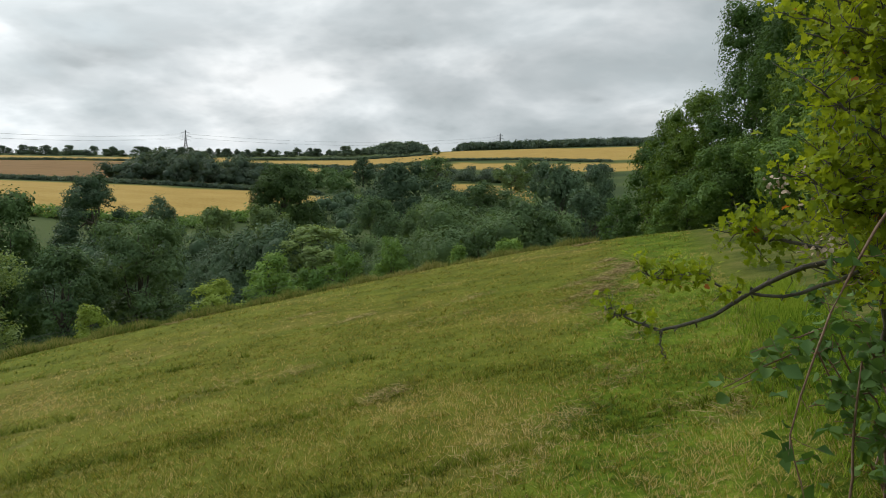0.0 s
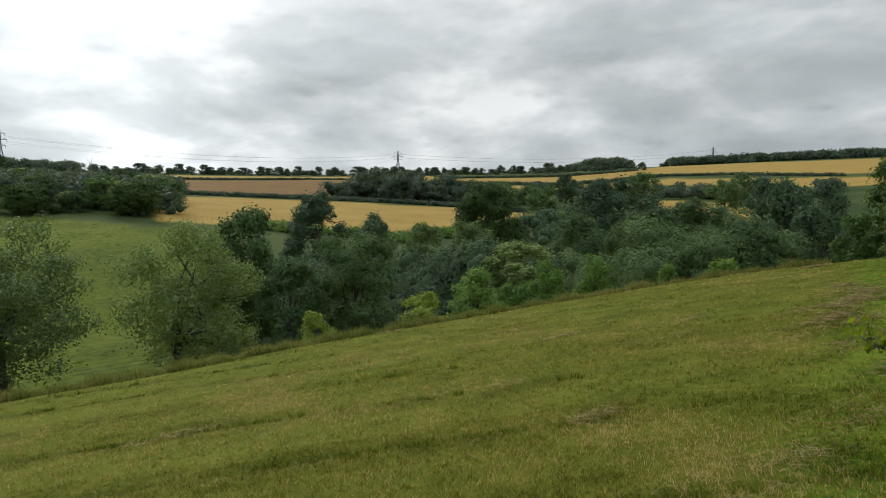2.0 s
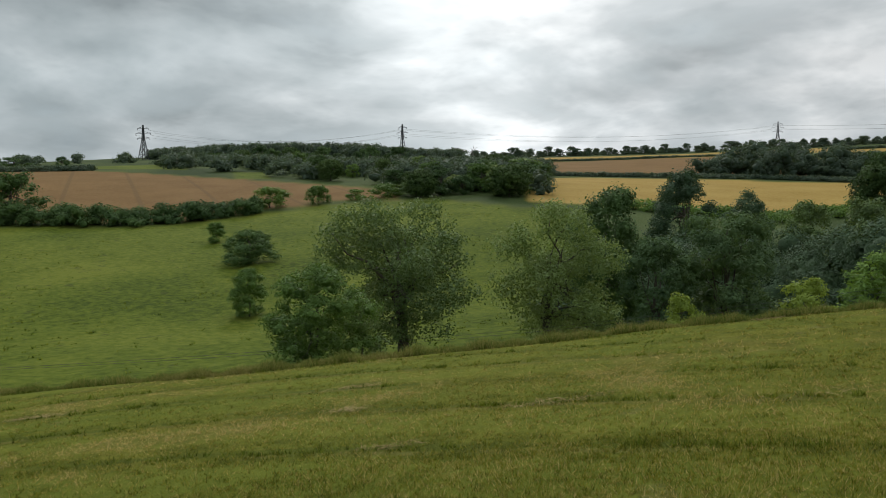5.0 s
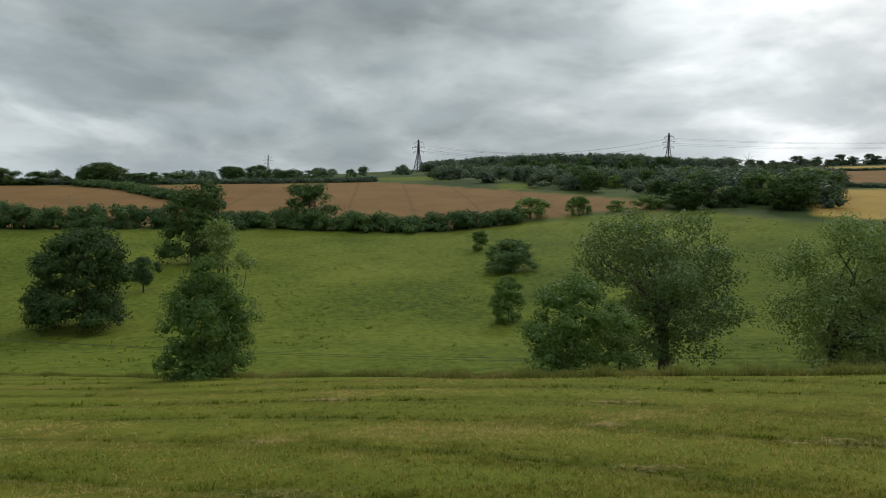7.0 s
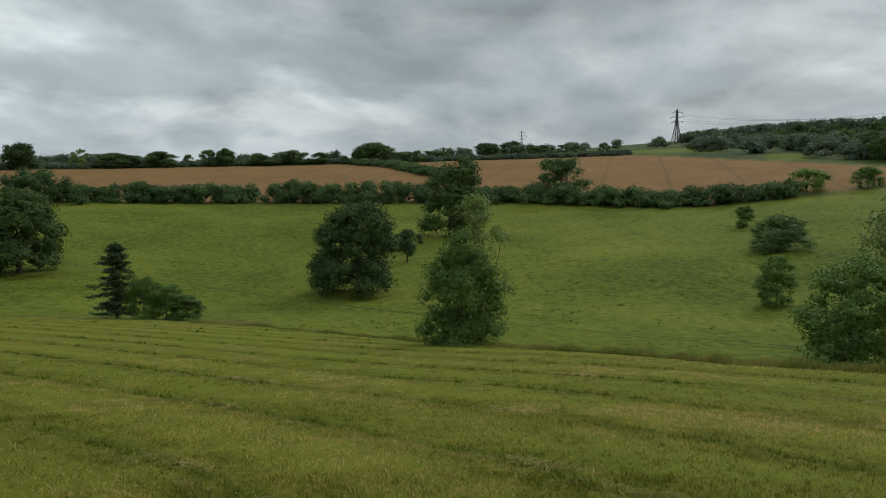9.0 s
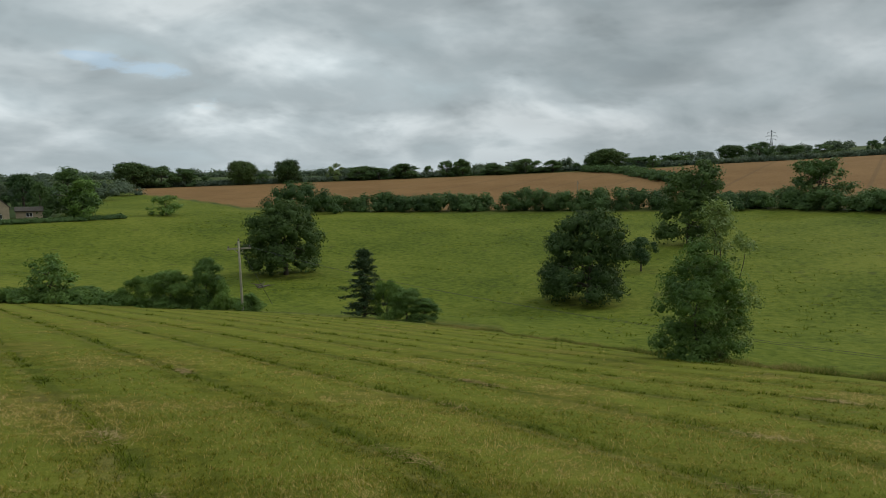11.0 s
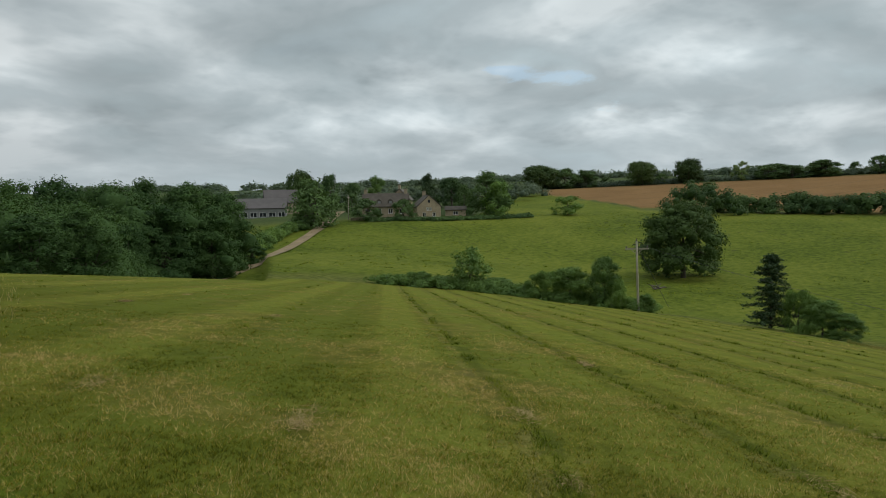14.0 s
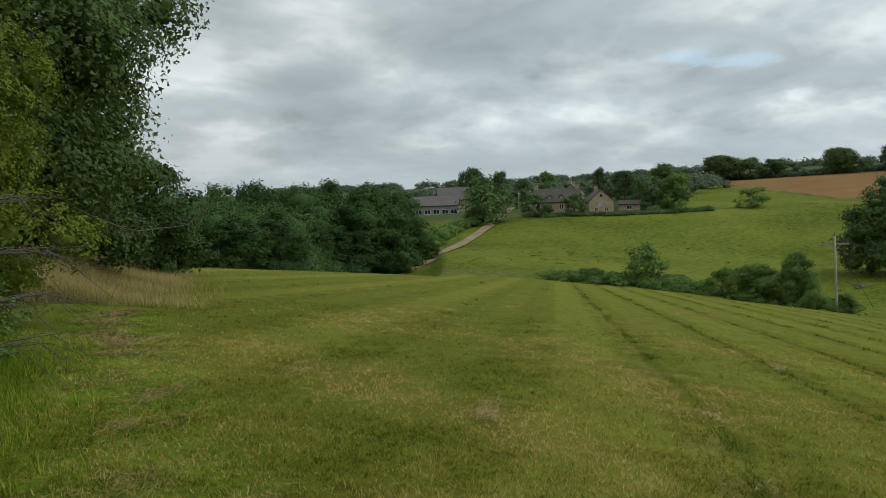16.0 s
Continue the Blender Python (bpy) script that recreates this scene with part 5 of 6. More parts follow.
for (b0, r0, h0, w0), (b1, r1, h1, w1) in zip(PYLONS, PYLONS[1:]):
    if b1 > 70:
        continue
    p, q = spot(b0, r0), spot(b1, r1)
    line = thing("power_line", p, "thin overhead power cables strung between two pylons", "cables", "power lines")
    for share, reach in ARMS[1:]:
        for s in (-1, 1):
            d0, d1 = Vector((math.cos(radians(w0)), math.sin(radians(w0)), 0)), Vector((math.cos(radians(w1)), math.sin(radians(w1)), 0))
            cable_between(line, p + d0 * s * reach + Vector((0, 0, h0 * share - 2)), q + d1 * s * reach + Vector((0, 0, h1 * share - 2)), 14, 0.07)


def wooden_pole(bearing, r, high, turn, label, arm=2.2):
    e = thing("power_pole", spot(bearing, r), label, "pole")
    e.rotation_euler = (0, radians(-1.5), radians(turn))
    part("post", tri_mesh("post", [tube([(0, 0, -0.6), (0, 0, high * 0.5), (0, 0, high)], (0.13, 0.115, 0.095), 10)], POLE_WOOD), None, e)
    bm = bmesh.new()
    beam(bm, (-arm / 2, 0.12, high - 0.75), (arm / 2, 0.12, high - 0.75), 0.15)
    beam(bm, (-arm / 2 * 0.5, 0.10, high - 0.78), (0, 0.12, high - 1.3), 0.05)
    beam(bm, (arm / 2 * 0.5, 0.10, high - 0.78), (0, 0.12, high - 1.3), 0.05)
    bar = part("cross_arm", bm, POLE_WOOD, e)
    for x in (-arm / 2 + 0.1, 0.0, arm / 2 - 0.1):
        z = high - 0.68 if x else high
        part("insulator", tri_mesh("insulator", [tube([(x, 0.12 if x else 0, z), (x, 0.12 if x else 0, z + 0.1), (x, 0.12 if x else 0, z + 0.24)], (0.045, 0.07, 0.03), 8)], SLATE), None, bar if x else e, "grey porcelain insulator")
    bm = bmesh.new()
    beam(bm, (-0.35, 0, high - 0.35), (0.35, 0, high - 0.12), 0.06)
    part("bracket", bm, STEEL, e)
    return e


POLE_AT = spot(118.2, 73.2)
wooden_pole(118.2, 73.2, 6.9, 112, "pale weathered wooden power pole with a cross-arm")
wooden_pole(92.0, 252, 7.5, 10, "small wooden power pole standing in the far hedge", 3.0)
wooden_pole(140.77, 203, 7.0, 20, "grey wooden power pole standing beside the farm track", 1.6)
wooden_pole(-6.0, 62, 7.5, 60, "wooden power pole hidden among the valley trees")
stay = thing("stay_wire", POLE_AT, "thin steel stay wire of the power pole", "wire")
cable_between(stay, POLE_AT + Vector((0, 0, 6.2)), POLE_AT + Vector((-3.2, 1.6, 0.2)), 0, 0.02, 4)
wires = thing("overhead_wires", POLE_AT, "thin dark overhead wires running along the valley", "wires")
OTHER = spot(-6.0, 62)
for k in (-0.9, 0.9):
    cable_between(wires, POLE_AT + Vector((k * 0.7, k * 0.7, 6.6)), OTHER + Vector((k * 0.7, k * 0.7, 6.6)), 3.6, 0.006, 40)


# ---- the farm ----
def box(bm, x0, x1, y0, y1, z0, z1):
    v = [bm.verts.new(p) for p in ((x0, y0, z0), (x1, y0, z0), (x1, y1, z0), (x0, y1, z0), (x0, y0, z1), (x1, y0, z1), (x1, y1, z1), (x0, y1, z1))]
    for q in ((3, 2, 1, 0), (4, 5, 6, 7), (0, 1, 5, 4), (1, 2, 6, 5), (2, 3, 7, 6), (3, 0, 4, 7)):
        bm.faces.new([v[i] for i in q])


def wall_with_holes(x0, x1, z0, z1, y, thick, holes):
    """A wall along x whose holes (x0, x1, z0, z1) go right through it."""
    bm = bmesh.new()
    xs = sorted({x0, x1, *(h[0] for h in holes), *(h[1] for h in holes)})
    zs = sorted({z0, z1, *(h[2] for h in holes), *(h[3] for h in holes)})
    for a, b in zip(xs, xs[1:]):
        for c, d in zip(zs, zs[1:]):
            mx, mz = (a + b) / 2, (c + d) / 2
            if not any(h[0] < mx < h[1] and h[2] < mz < h[3] for h in holes):
                box(bm, a, b, y, y + thick, c, d)
    return bm


def gable_prism(bm, x0, x1, y0, y1, z0, z1):
    """A gable end's masonry: a triangle standing along y between x0 and x1."""
    m = (y0 + y1) / 2
    v = [bm.verts.new(p) for p in ((x0, y0, z0), (x0, y1, z0), (x0, m, z1), (x1, y0, z0), (x1, y1, z0), (x1, m, z1))]
    for q in ((0, 2, 1), (3, 4, 5), (0, 1, 4, 3), (1, 2, 5, 4), (2, 0, 3, 5)):
        bm.faces.new([v[i] for i in q])


def roof_slope(y0, z0, y1, z1, x0, x1, thick=0.22):
    """A slab of roof from its eaves (y0, z0) to its ridge (y1, z1)."""
    bm = bmesh.new()
    d = Vector((0, y1 - y0, z1 - z0)).normalized()
    n = Vector((0, -d.z, d.y)) if d.y > 0 else Vector((0, d.z, -d.y))
    ps = [Vector((x, y, z)) + n * o for o in (0, thick) for x, y, z in ((x0, y0, z0), (x1, y0, z0), (x1, y1, z1), (x0, y1, z1))]
    v = [bm.verts.new(p) for p in ps]
    for q in ((3, 2, 1, 0), (4, 5, 6, 7), (0, 1, 5, 4), (1, 2, 6, 5), (2, 3, 7, 6), (3, 0, 4, 7)):
        bm.faces.new([v[i] for i in q])
    return bm


def window(parent, x0, x1, z0, z1, y):
    bm = bmesh.new()
    w = 0.10
    for a, b, c, d in ((x0, x1, z0, z0 + w), (x0, x1, z1 - w, z1), (x0, x0 + w, z0 + w, z1 - w), (x1 - w, x1, z0 + w, z1 - w), ((x0 + x1) / 2 - 0.05, (x0 + x1) / 2 + 0.05, z0 + w, z1 - w)):
        box(bm, a, b, y + 0.14, y + 0.24, c, d)
    frame_part = part("window", bm, WHITE, parent, "white-framed window")
    bm = bmesh.new()
    box(bm, x0 + w, x1 - w, y + 0.19, y + 0.21, z0 + w, z1 - w)
    part("pane", bm, DARKGLASS, frame_part)


def chimney(parent, x, y, z, mat=STONE):
    bm = bmesh.new()
    box(bm, x - 0.45, x + 0.45, y - 0.35, y + 0.35, z - 1.2, z + 1.1)
    box(bm, x - 0.52, x + 0.52, y - 0.42, y + 0.42, z + 1.1, z + 1.25)
    stack = part("chimney", bm, mat, parent)
    part("pot", tri_mesh("pot", [tube([(x, y, z + 1.2), (x, y, z + 1.7)], (0.16, 0.13), 8)], ROOF), None, stack)


def house(name, label, bearing, r, turn, length, depth, eaves, ridge, rows, dormers=0, chimneys=(), wall=STONE, roof=ROOF, gable_holes=(), sink=0.6):
    """A building whose long front looks along its own -y: rows of (count, sill, head, width) are the front's windows."""
    e = thing(name, spot(bearing, r) - Vector((0, 0, 0)), label, "building", "farm buildings")
    e.rotation_euler = (0, 0, radians(turn))
    L, D = length / 2, depth / 2
    holes = []
    for count, sill, head, wide in rows:
        for k in range(count):
            x = -L + length * (k + 0.5) / count
            holes.append((x - wide / 2, x + wide / 2, sill, head))
    part("wall", wall_with_holes(-L, L, -sink, eaves, -D, 0.45, holes), wall, e)
    part("wall", wall_with_holes(-L, L, -sink, eaves, D - 0.45, 0.45, []), wall, e)
    for side in (-1, 1):
        bm = bmesh.new()
        x0, x1 = sorted((side * L, side * (L - 0.45)))
        box(bm, x0, x1, -D + 0.45, D - 0.45, -sink, eaves)
        gable_prism(bm, x0, x1, -D, D, eaves, ridge)
        part("gable_wall", bm, wall, e)
    slope = (ridge - eaves) / D
    part("roof", roof_slope(-D - 0.35, eaves - 0.35 * slope, 0, ridge, -L - 0.25, L + 0.25), roof, e)
    part("roof", roof_slope(D + 0.35, eaves - 0.35 * slope, 0, ridge, -L - 0.25, L + 0.25), roof, e)
    for h in holes:
        window(e, *h, -D)
    for k in range(dormers):
        x = -L + length * (k + 0.5) / dormers
        z = eaves + 0.55
        y = -D + (z - eaves) / slope
        bm = bmesh.new()
        box(bm, x - 0.65, x + 0.65, y - 0.1, y + 1.4, z, z + 0.95)
        gable_prism_y(bm, x - 0.8, x + 0.8, y - 0.2, y + 1.9, z + 0.95, z + 1.5)
        dormer = part("dormer", bm, roof, e)
        bm = bmesh.new()
        box(bm, x - 0.45, x + 0.45, y - 0.14, y - 0.102, z + 0.15, z + 0.85)
        # opaque pale colour instead of glass, painting in the reflected sky
        part("pane", bm, CLADDING, dormer, "dormer pane coloured pale for the sky it reflects")
    for x in chimneys:
        chimney(e, x, 0, ridge)
    return e


def gable_prism_y(bm, x0, x1, y0, y1, z0, z1):
    m = (x0 + x1) / 2
    v = [bm.verts.new(p) for p in ((x0, y0, z0), (x1, y0, z0), (m, y0, z1), (x0, y1, z0), (x1, y1, z0), (m, y1, z1))]
    for q in ((0, 1, 2), (3, 5, 4), (0, 3, 4, 1), (1, 4, 5, 2), (2, 5, 3, 0)):
        bm.faces.new([v[i] for i in q])


def gable_house(label, bearing, r, turn):
    """The tall stone building that shows its gable: three windows one above the other."""
    e = thing("stone_house", spot(bearing, r), label, "house", "farm buildings")
    e.rotation_euler = (0, 0, radians(turn))
    W, D, eaves, ridge = 3.4, 9.0, 3.4, 6.5
    holes = [(-1.9, -0.9, 0.5, 1.7), (0.9, 1.9, 0.5, 1.7), (-0.75, -0.1, 2.2, 3.2), (0.1, 0.75, 2.2, 3.2)]
    part("wall", wall_with_holes(-W, W, -0.8, eaves, 0, 0.45, holes), STONE, e)
    bm = bmesh.new()
    gable_prism_y(bm, -W, W, 0, 0.45, eaves, ridge)
    part("gable_wall", bm, STONE, e)
    bm = bmesh.new()
    box(bm, -W, W, D - 0.45, D, -0.8, eaves)
    gable_prism_y(bm, -W, W, D - 0.45, D, eaves, ridge)
    part("gable_wall", bm, STONE, e)
    for s in (-1, 1):
        bm = bmesh.new()
        x0, x1 = sorted((s * W, s * (W - 0.45)))
        box(bm, x0, x1, 0.45, D - 0.45, -0.8, eaves)
        part("wall", bm, STONE, e)
        bm = bmesh.new()
        n = Vector((s * (ridge - eaves), 0, W)).normalized() * 0.22
        k = (ridge - eaves) / W
        ps = [(s * (W + 0.3), -0.15, eaves - 0.3 * k), (s * (W + 0.3), D + 0.15, eaves - 0.3 * k), (0, D + 0.15, ridge), (0, -0.15, ridge)]
        v = [bm.verts.new(Vector(p) + o) for o in (Vector((0, 0, 0)), n) for p in ps]
        for q in ((3, 2, 1, 0), (4, 5, 6, 7), (0, 1, 5, 4), (1, 2, 6, 5), (2, 3, 7, 6), (3, 0, 4, 7)):
            bm.faces.new([v[i] for i in q])
        bmesh.ops.recalc_face_normals(bm, faces=bm.faces)
        part("roof", bm, ROOF, e)
    for h in holes:
        window(e, *h, 0)
    bm = bmesh.new()
    box(bm, -0.3, 0.3, -0.03, 0.02, 4.5, 5.3)
    part("loft_opening", bm, DARKGLASS, e, "small dark loft opening")
    chimney(e, 0, D - 0.6, ridge)
    return e


gable_house("tall honey-coloured stone house with a steep gable", 134.4, 205, 134.4 + 10)
house("farmhouse", "long stone farmhouse with brown stone roof and dormers", 137.8, 212, 138 - 6, 13.0, 7.0, 3.0, 6.5, [(4, 0.7, 2.2, 1.3)], dormers=4, chimneys=(-5.9, 5.8))
house("farmhouse", "stone wing of the farmhouse with a chimney", 136.6, 222, 136 + 84, 9.0, 6.0, 4.2, 7.3, [(2, 2.4, 3.6, 1.0)], chimneys=(-4.0,))
house("barn", "long low barn with grey sheet roof and pale walls", 147.9, 238, 147 - 4, 20.0, 9.0, 3.0, 5.9, [(7, 0.2, 1.7, 2.1)], wall=CLADDING, roof=SLATE)
house("barn", "taller barn with steep grey-brown roof", 145.9, 250, 146 + 4, 11.0, 8.0, 4.0, 8.0, [(1, 0.0, 3.0, 3.0)], wall=STONE, roof=SLATE)
house("shed", "small low stone outbuilding beside the garden", 132.3, 214, 132, 6.0, 3.5, 1.8, 2.7, [(1, 0.3, 1.4, 1.5)], wall=STONE, roof=ROOF)


def garden_wall():
    """A dry stone wall that follows the ground, built stone course on stone course."""
    rng = np.random.default_rng(3)
    pts = [spot(b, r) for b, r in zip(np.linspace(132.2, 140.6, 40), np.linspace(203, 201, 40))]
    bm = bmesh.new()
    for a, b in zip(pts, pts[1:]):
        for k in range(3):
            h = 0.26
            w = 0.46 - 0.05 * k + rng.uniform(-0.03, 0.03)
            up = Vector((0, 0, h * (k + 0.5)))
            beam(bm, a + up, b + up, w)
    ob = part("garden_wall", bm, STONE, None)
    return tagged(ob, "low dry stone wall round the farm garden", "wall")


garden_wall()


def ribbon(points, wide, lift, n=80):
    """A strip on the ground along a line of (bearing, distance)."""
    x, y, _ = line_of(points, n)
    d = unit(np.stack([np.gradient(x), np.gradient(y)], 1))
    cols = np.linspace(-1, 1, 7)
    px = x[:, None] - d[:, 1:2] * cols * wide / 2 * (1 + 0.12 * np.sin(np.arange(n) * 0.7))[:, None]
    py = y[:, None] + d[:, 0:1] * cols * wide / 2
    pz = land_xy(px, py) + lift - 0.05 * np.exp(-((np.abs(cols) - 0.55) / 0.2) ** 2)
    v = np.stack([px, py, pz], -1).reshape(-1, 3)
    i, j = np.meshgrid(np.arange(n - 1), np.arange(6), indexing="ij")
    a = i * 7 + j
    f = np.concatenate([np.stack([a, a + 1, a + 8], -1).reshape(-1, 3), np.stack([a, a + 8, a + 7], -1).reshape(-1, 3)])
    return v, f


tagged(new("road", tri_mesh("road", [ribbon(((152.3, 104), (150.7, 119), (148.9, 129), (147.0, 142), (145.1, 159), (143.6, 178), (142.4, 198), (141.7, 222), (141.3, 240)), 2.7, 0.16)], TRACK)), "pale rutted dirt track climbing to the farm", "track", kind="structure")


def fallen_branch(bearing, r):
    e = thing("fallen_branch", spot(bearing, r), "grey fallen branches lying in the pasture", "branch")
    rng = np.random.default_rng(8)
    pieces = [tube(bent(rng, (rng.normal() * 0.5, rng.normal() * 0.3, 0.1), (rng.normal() * 1.4, rng.normal() * 0.8, rng.uniform(0.2, 0.9)), 5, 0.1), np.linspace(0.12, 0.03, 5), 6) for k in range(9)]
    part("limb", tri_mesh("limb", pieces, TWIG), None, e)


fallen_branch(116.8, 122)


def bare_tree(bearing, r, high):
    """A dead tree: forked bare limbs on one stem."""
    rng = np.random.default_rng(17)
    e = thing("dead_tree", spot(bearing, r), "bare grey dead tree standing out of the hilltop wood", "tree")
    stem = bent(rng, (0, 0, -0.3), (0.3, 0.2, high * 0.75), 6, 0.06)
    part("trunk", tri_mesh("trunk", [tube(stem, np.linspace(0.45, 0.2, 6), 7)], TWIG), None, e)
    for k in range(9):
        a, low = k * 2.4, stem[3 + k % 3]
        tip = low + np.array([math.cos(a) * high * 0.26, math.sin(a) * high * 0.26, high * rng.uniform(0.12, 0.34)])
        part("limb", tri_mesh("limb", [tube(bent(rng, low, tip, 5, 0.12), np.linspace(0.2, 0.07, 5), 5)], TWIG), None, e)


bare_tree(41.9, 640, 17.0)


# ---- the field hedge, the tree over it, and the thorn by the path ----
def at_xy(x, y, lift=0.0):
    return np.array([x, y, float(land_xy(x, y)) + lift])


def upper_hedge():
    """Bushes of the hedge behind the walk, one by one."""
    rng = np.random.default_rng(12)
    for k, y in enumerate((-5.5, -2.5, 0.6, 6.0, 9.5, 13.0, 17.0)):
        x = float(hedge_x(y)) + (1.7 if y < 5 else 3.0)
        b, r = math.degrees(math.atan2(-x, y)), math.hypot(x, y)
        tree("bush_d", b, r, 3.2 + rng.uniform(-0.4, 0.8), 3.4, k)


upper_hedge()
KINDS["field_oak"] = ("oak_tree", "big dark oak of the field hedge with low sweeping boughs", "oak", "field_oak", "round", 0.13, 150, 0.45, 3.0)
KINDS["low_oak"] = ("oak_tree", "low dark young oak standing behind the tall grass", "oak", "field_oak", "bush", 0.02, 110, 0.45, 2.0)
KINDS["hedge_haw"] = ("hawthorn_bush", "bright green hawthorn bush of the field hedge", "hawthorn", "haw_bush", "bush", 0.0, 90, 0.5, 1.3)
tree("field_oak", 181.0, 24.0, 13.0, 11.8, 3)
tree("low_oak", 170.5, 34.0, 5.2, 6.4, 5)
tree("low_oak", 177.6, 27.0, 7.4, 7.4, 2)
tree("field_oak", 187.0, 20.0, 12.0, 8.0, 7)
tree("hedge_haw", 183.2, 12.5, 6.2, 4.2, 4)
tree("hedge_haw", 188.5, 8.7, 3.4, 2.4, 5)


def sweep(name, label, ways, radius, mat, leaf=None, category="branch", leaf_n=0, leaf_size=0.05, seed=1):
    """Bare or leafy boughs along given ways, as one thing with its wood and leaves."""
    rng = np.random.default_rng(seed)
    base = np.array(ways[0][0], float)
    e = thing(name, base, label, category)
    wood, green = [], []
    for way in ways:
        p = np.array(way, float) - base
        t = np.linspace(0, 1, 14)
        q = np.stack([np.interp(t, np.linspace(0, 1, len(p)), p[:, i]) for i in range(3)], 1)
        q += np.cumsum(rng.normal(size=q.shape), 0) * 0.006 * np.linalg.norm(p[-1] - p[0]) / 2
        wood.append(tube(q, np.linspace(radius, radius * 0.25, 14), 7))
        for k in range(3, 14):
            for s in range(2):
                d = unit(rng.normal(size=3)) * rng.uniform(0.1, 0.3) * np.linalg.norm(p[-1] - p[0]) * 0.35
                tw = bent(rng, q[k], q[k] + d + [0, 0, 0.03], 4, 0.15)
                wood.append(tube(tw, np.linspace(radius * 0.3, radius * 0.1, 4), 4))
                if leaf_n:
                    at = tw[rng.integers(1, 4, leaf_n)] + rng.normal(size=(leaf_n, 3)) * leaf_size * 0.8
                    green.append(leaves(rng, at, unit(rng.normal(size=(leaf_n, 3)) + [0, 0, 0.7]), leaf_size * rng.uniform(0.7, 1.3, leaf_n), 0.75))
    part("wood", tri_mesh("wood", wood, mat), None, e)
    if green:
        part("leaves", tri_mesh("leaves", green, LEAF[leaf]), None, e)
    return e


def ball_point(bearing, rise, r):
    a, h = radians(bearing), radians(rise)
    return np.array([-r * math.sin(a) * math.cos(h), r * math.cos(a) * math.cos(h), EYE + r * math.sin(h)])


# the long bare bough that sweeps down from the oak
sweep("dead_bough", "long bare grey bough sweeping low from the oak", [[ball_point(176, 2.5, 21), ball_point(173.5, 0.0, 20.5), ball_point(170, -1.6, 20.5), ball_point(166.5, -1.2, 21), ball_point(164.5, 0.2, 21)]], 0.032, TWIG, seed=4)


def lobed_leaf():
    """A hawthorn leaf, deeply cut, in its own plane: outline and fan."""
    out = [(0, 0.0), (0.10, 0.22), (0.42, 0.30), (0.26, 0.48), (0.46, 0.62), (0.22, 0.72), (0.12, 1.0)]
    pts = [(x, y) for x, y in out] + [(-x, y) for x, y in out[::-1][:-1]]
    return np.array(pts)


def oval_leaf():
    a = np.linspace(-math.pi / 2, 1.5 * math.pi, 12, endpoint=False)
    w = 0.42 * np.cos(a) * (1 - 0.25 * np.sin(a))
    return np.stack([w, 0.5 + 0.5 * np.sin(a)], 1)


def shaped_leaves(rng, at, normal, size, outline):
    """Leaves with a real outline, cupped along the midrib."""
    n, m = len(at), len(outline)
    t = unit(np.cross(normal, rng.normal(size=(n, 3))))
    b = np.cross(normal, t)
    s = np.asarray(size)[:, None, None]
    x, y = outline[:, 0][None, :, None], outline[:, 1][None, :, None]
    cup = (np.abs(x) * 0.35 - (y - 0.4) ** 2 * 0.3) * rng.uniform(0.3, 1.4, (n, 1, 1))
    v = at[:, None] + (b[:, None] * x + t[:, None] * y + normal[:, None] * cup) * s
    mid = at[:, None] + t[:, None] * s * 0.5 + normal[:, None] * s * -0.02
    v = np.concatenate([v, mid], 1).reshape(-1, 3)
    k = np.arange(m)
    fan = np.stack([np.full(m, m), k, (k + 1) % m], 1)
    f = (np.arange(n)[:, None, None] * (m + 1) + fan[None]).reshape(-1, 3)
    return v, f


HAW, OVAL = lobed_leaf(), oval_leaf()


def spray(rng, way, radius, twigs, reach, leaf_n, size, outline, up=0.6, start=0.2):
    """A branch with side twigs and leaves in bunches: (wood pieces, leaf pieces)."""
    p = np.array(way, float)
    t = np.linspace(0, 1, 18)
    q = np.stack([np.interp(t, np.linspace(0, 1, len(p)), p[:, i]) for i in range(3)], 1)
    q += np.cumsum(rng.normal(size=q.shape) * 0.004, 0)
    wood, green = [tube(q, np.linspace(radius, radius * 0.35, 18), 8)], []
    for k in range(twigs):
        f = rng.uniform(start, 1.0)
        a = np.array([np.interp(f, t, q[:, i]) for i in range(3)])
        d = unit(rng.normal(size=3) + [0, 0, up * 0.6]) * reach * rng.uniform(0.4, 1.2)
        tw = bent(rng, a, a + d, 5, 0.14)
        wood.append(tube(tw, np.linspace(radius * 0.32, radius * 0.12, 5), 5))
        n = leaf_n
        at = tw[rng.integers(1, 5, n)] + rng.normal(size=(n, 3)) * size * 0.6
        green.append(shaped_leaves(rng, at, unit(rng.normal(size=(n, 3)) * 0.8 + [0, 0, up]), size * rng.uniform(0.6, 1.25, n), outline))
    # knobs where thorns and buds sit
    for k in range(16):
        a = q[rng.integers(1, 17)]
        wood.append(tube([a, a + unit(rng.normal(size=3)) * radius * 2.4], (radius * 0.45, radius * 0.2), 5))
    return wood, green


def bough(parent, wood, green, leaf, name="branch", mat=None):
    """One branch with the leaves it bears, as a part and its sub-part."""
    o = np.array(parent.location)
    w = part(name, tri_mesh(name, [(v - o, f) for v, f in wood], mat or TWIG), None, parent)
    part("foliage", tri_mesh("foliage", [(v - o, f) for v, f in green], LEAF[leaf]), None, w)


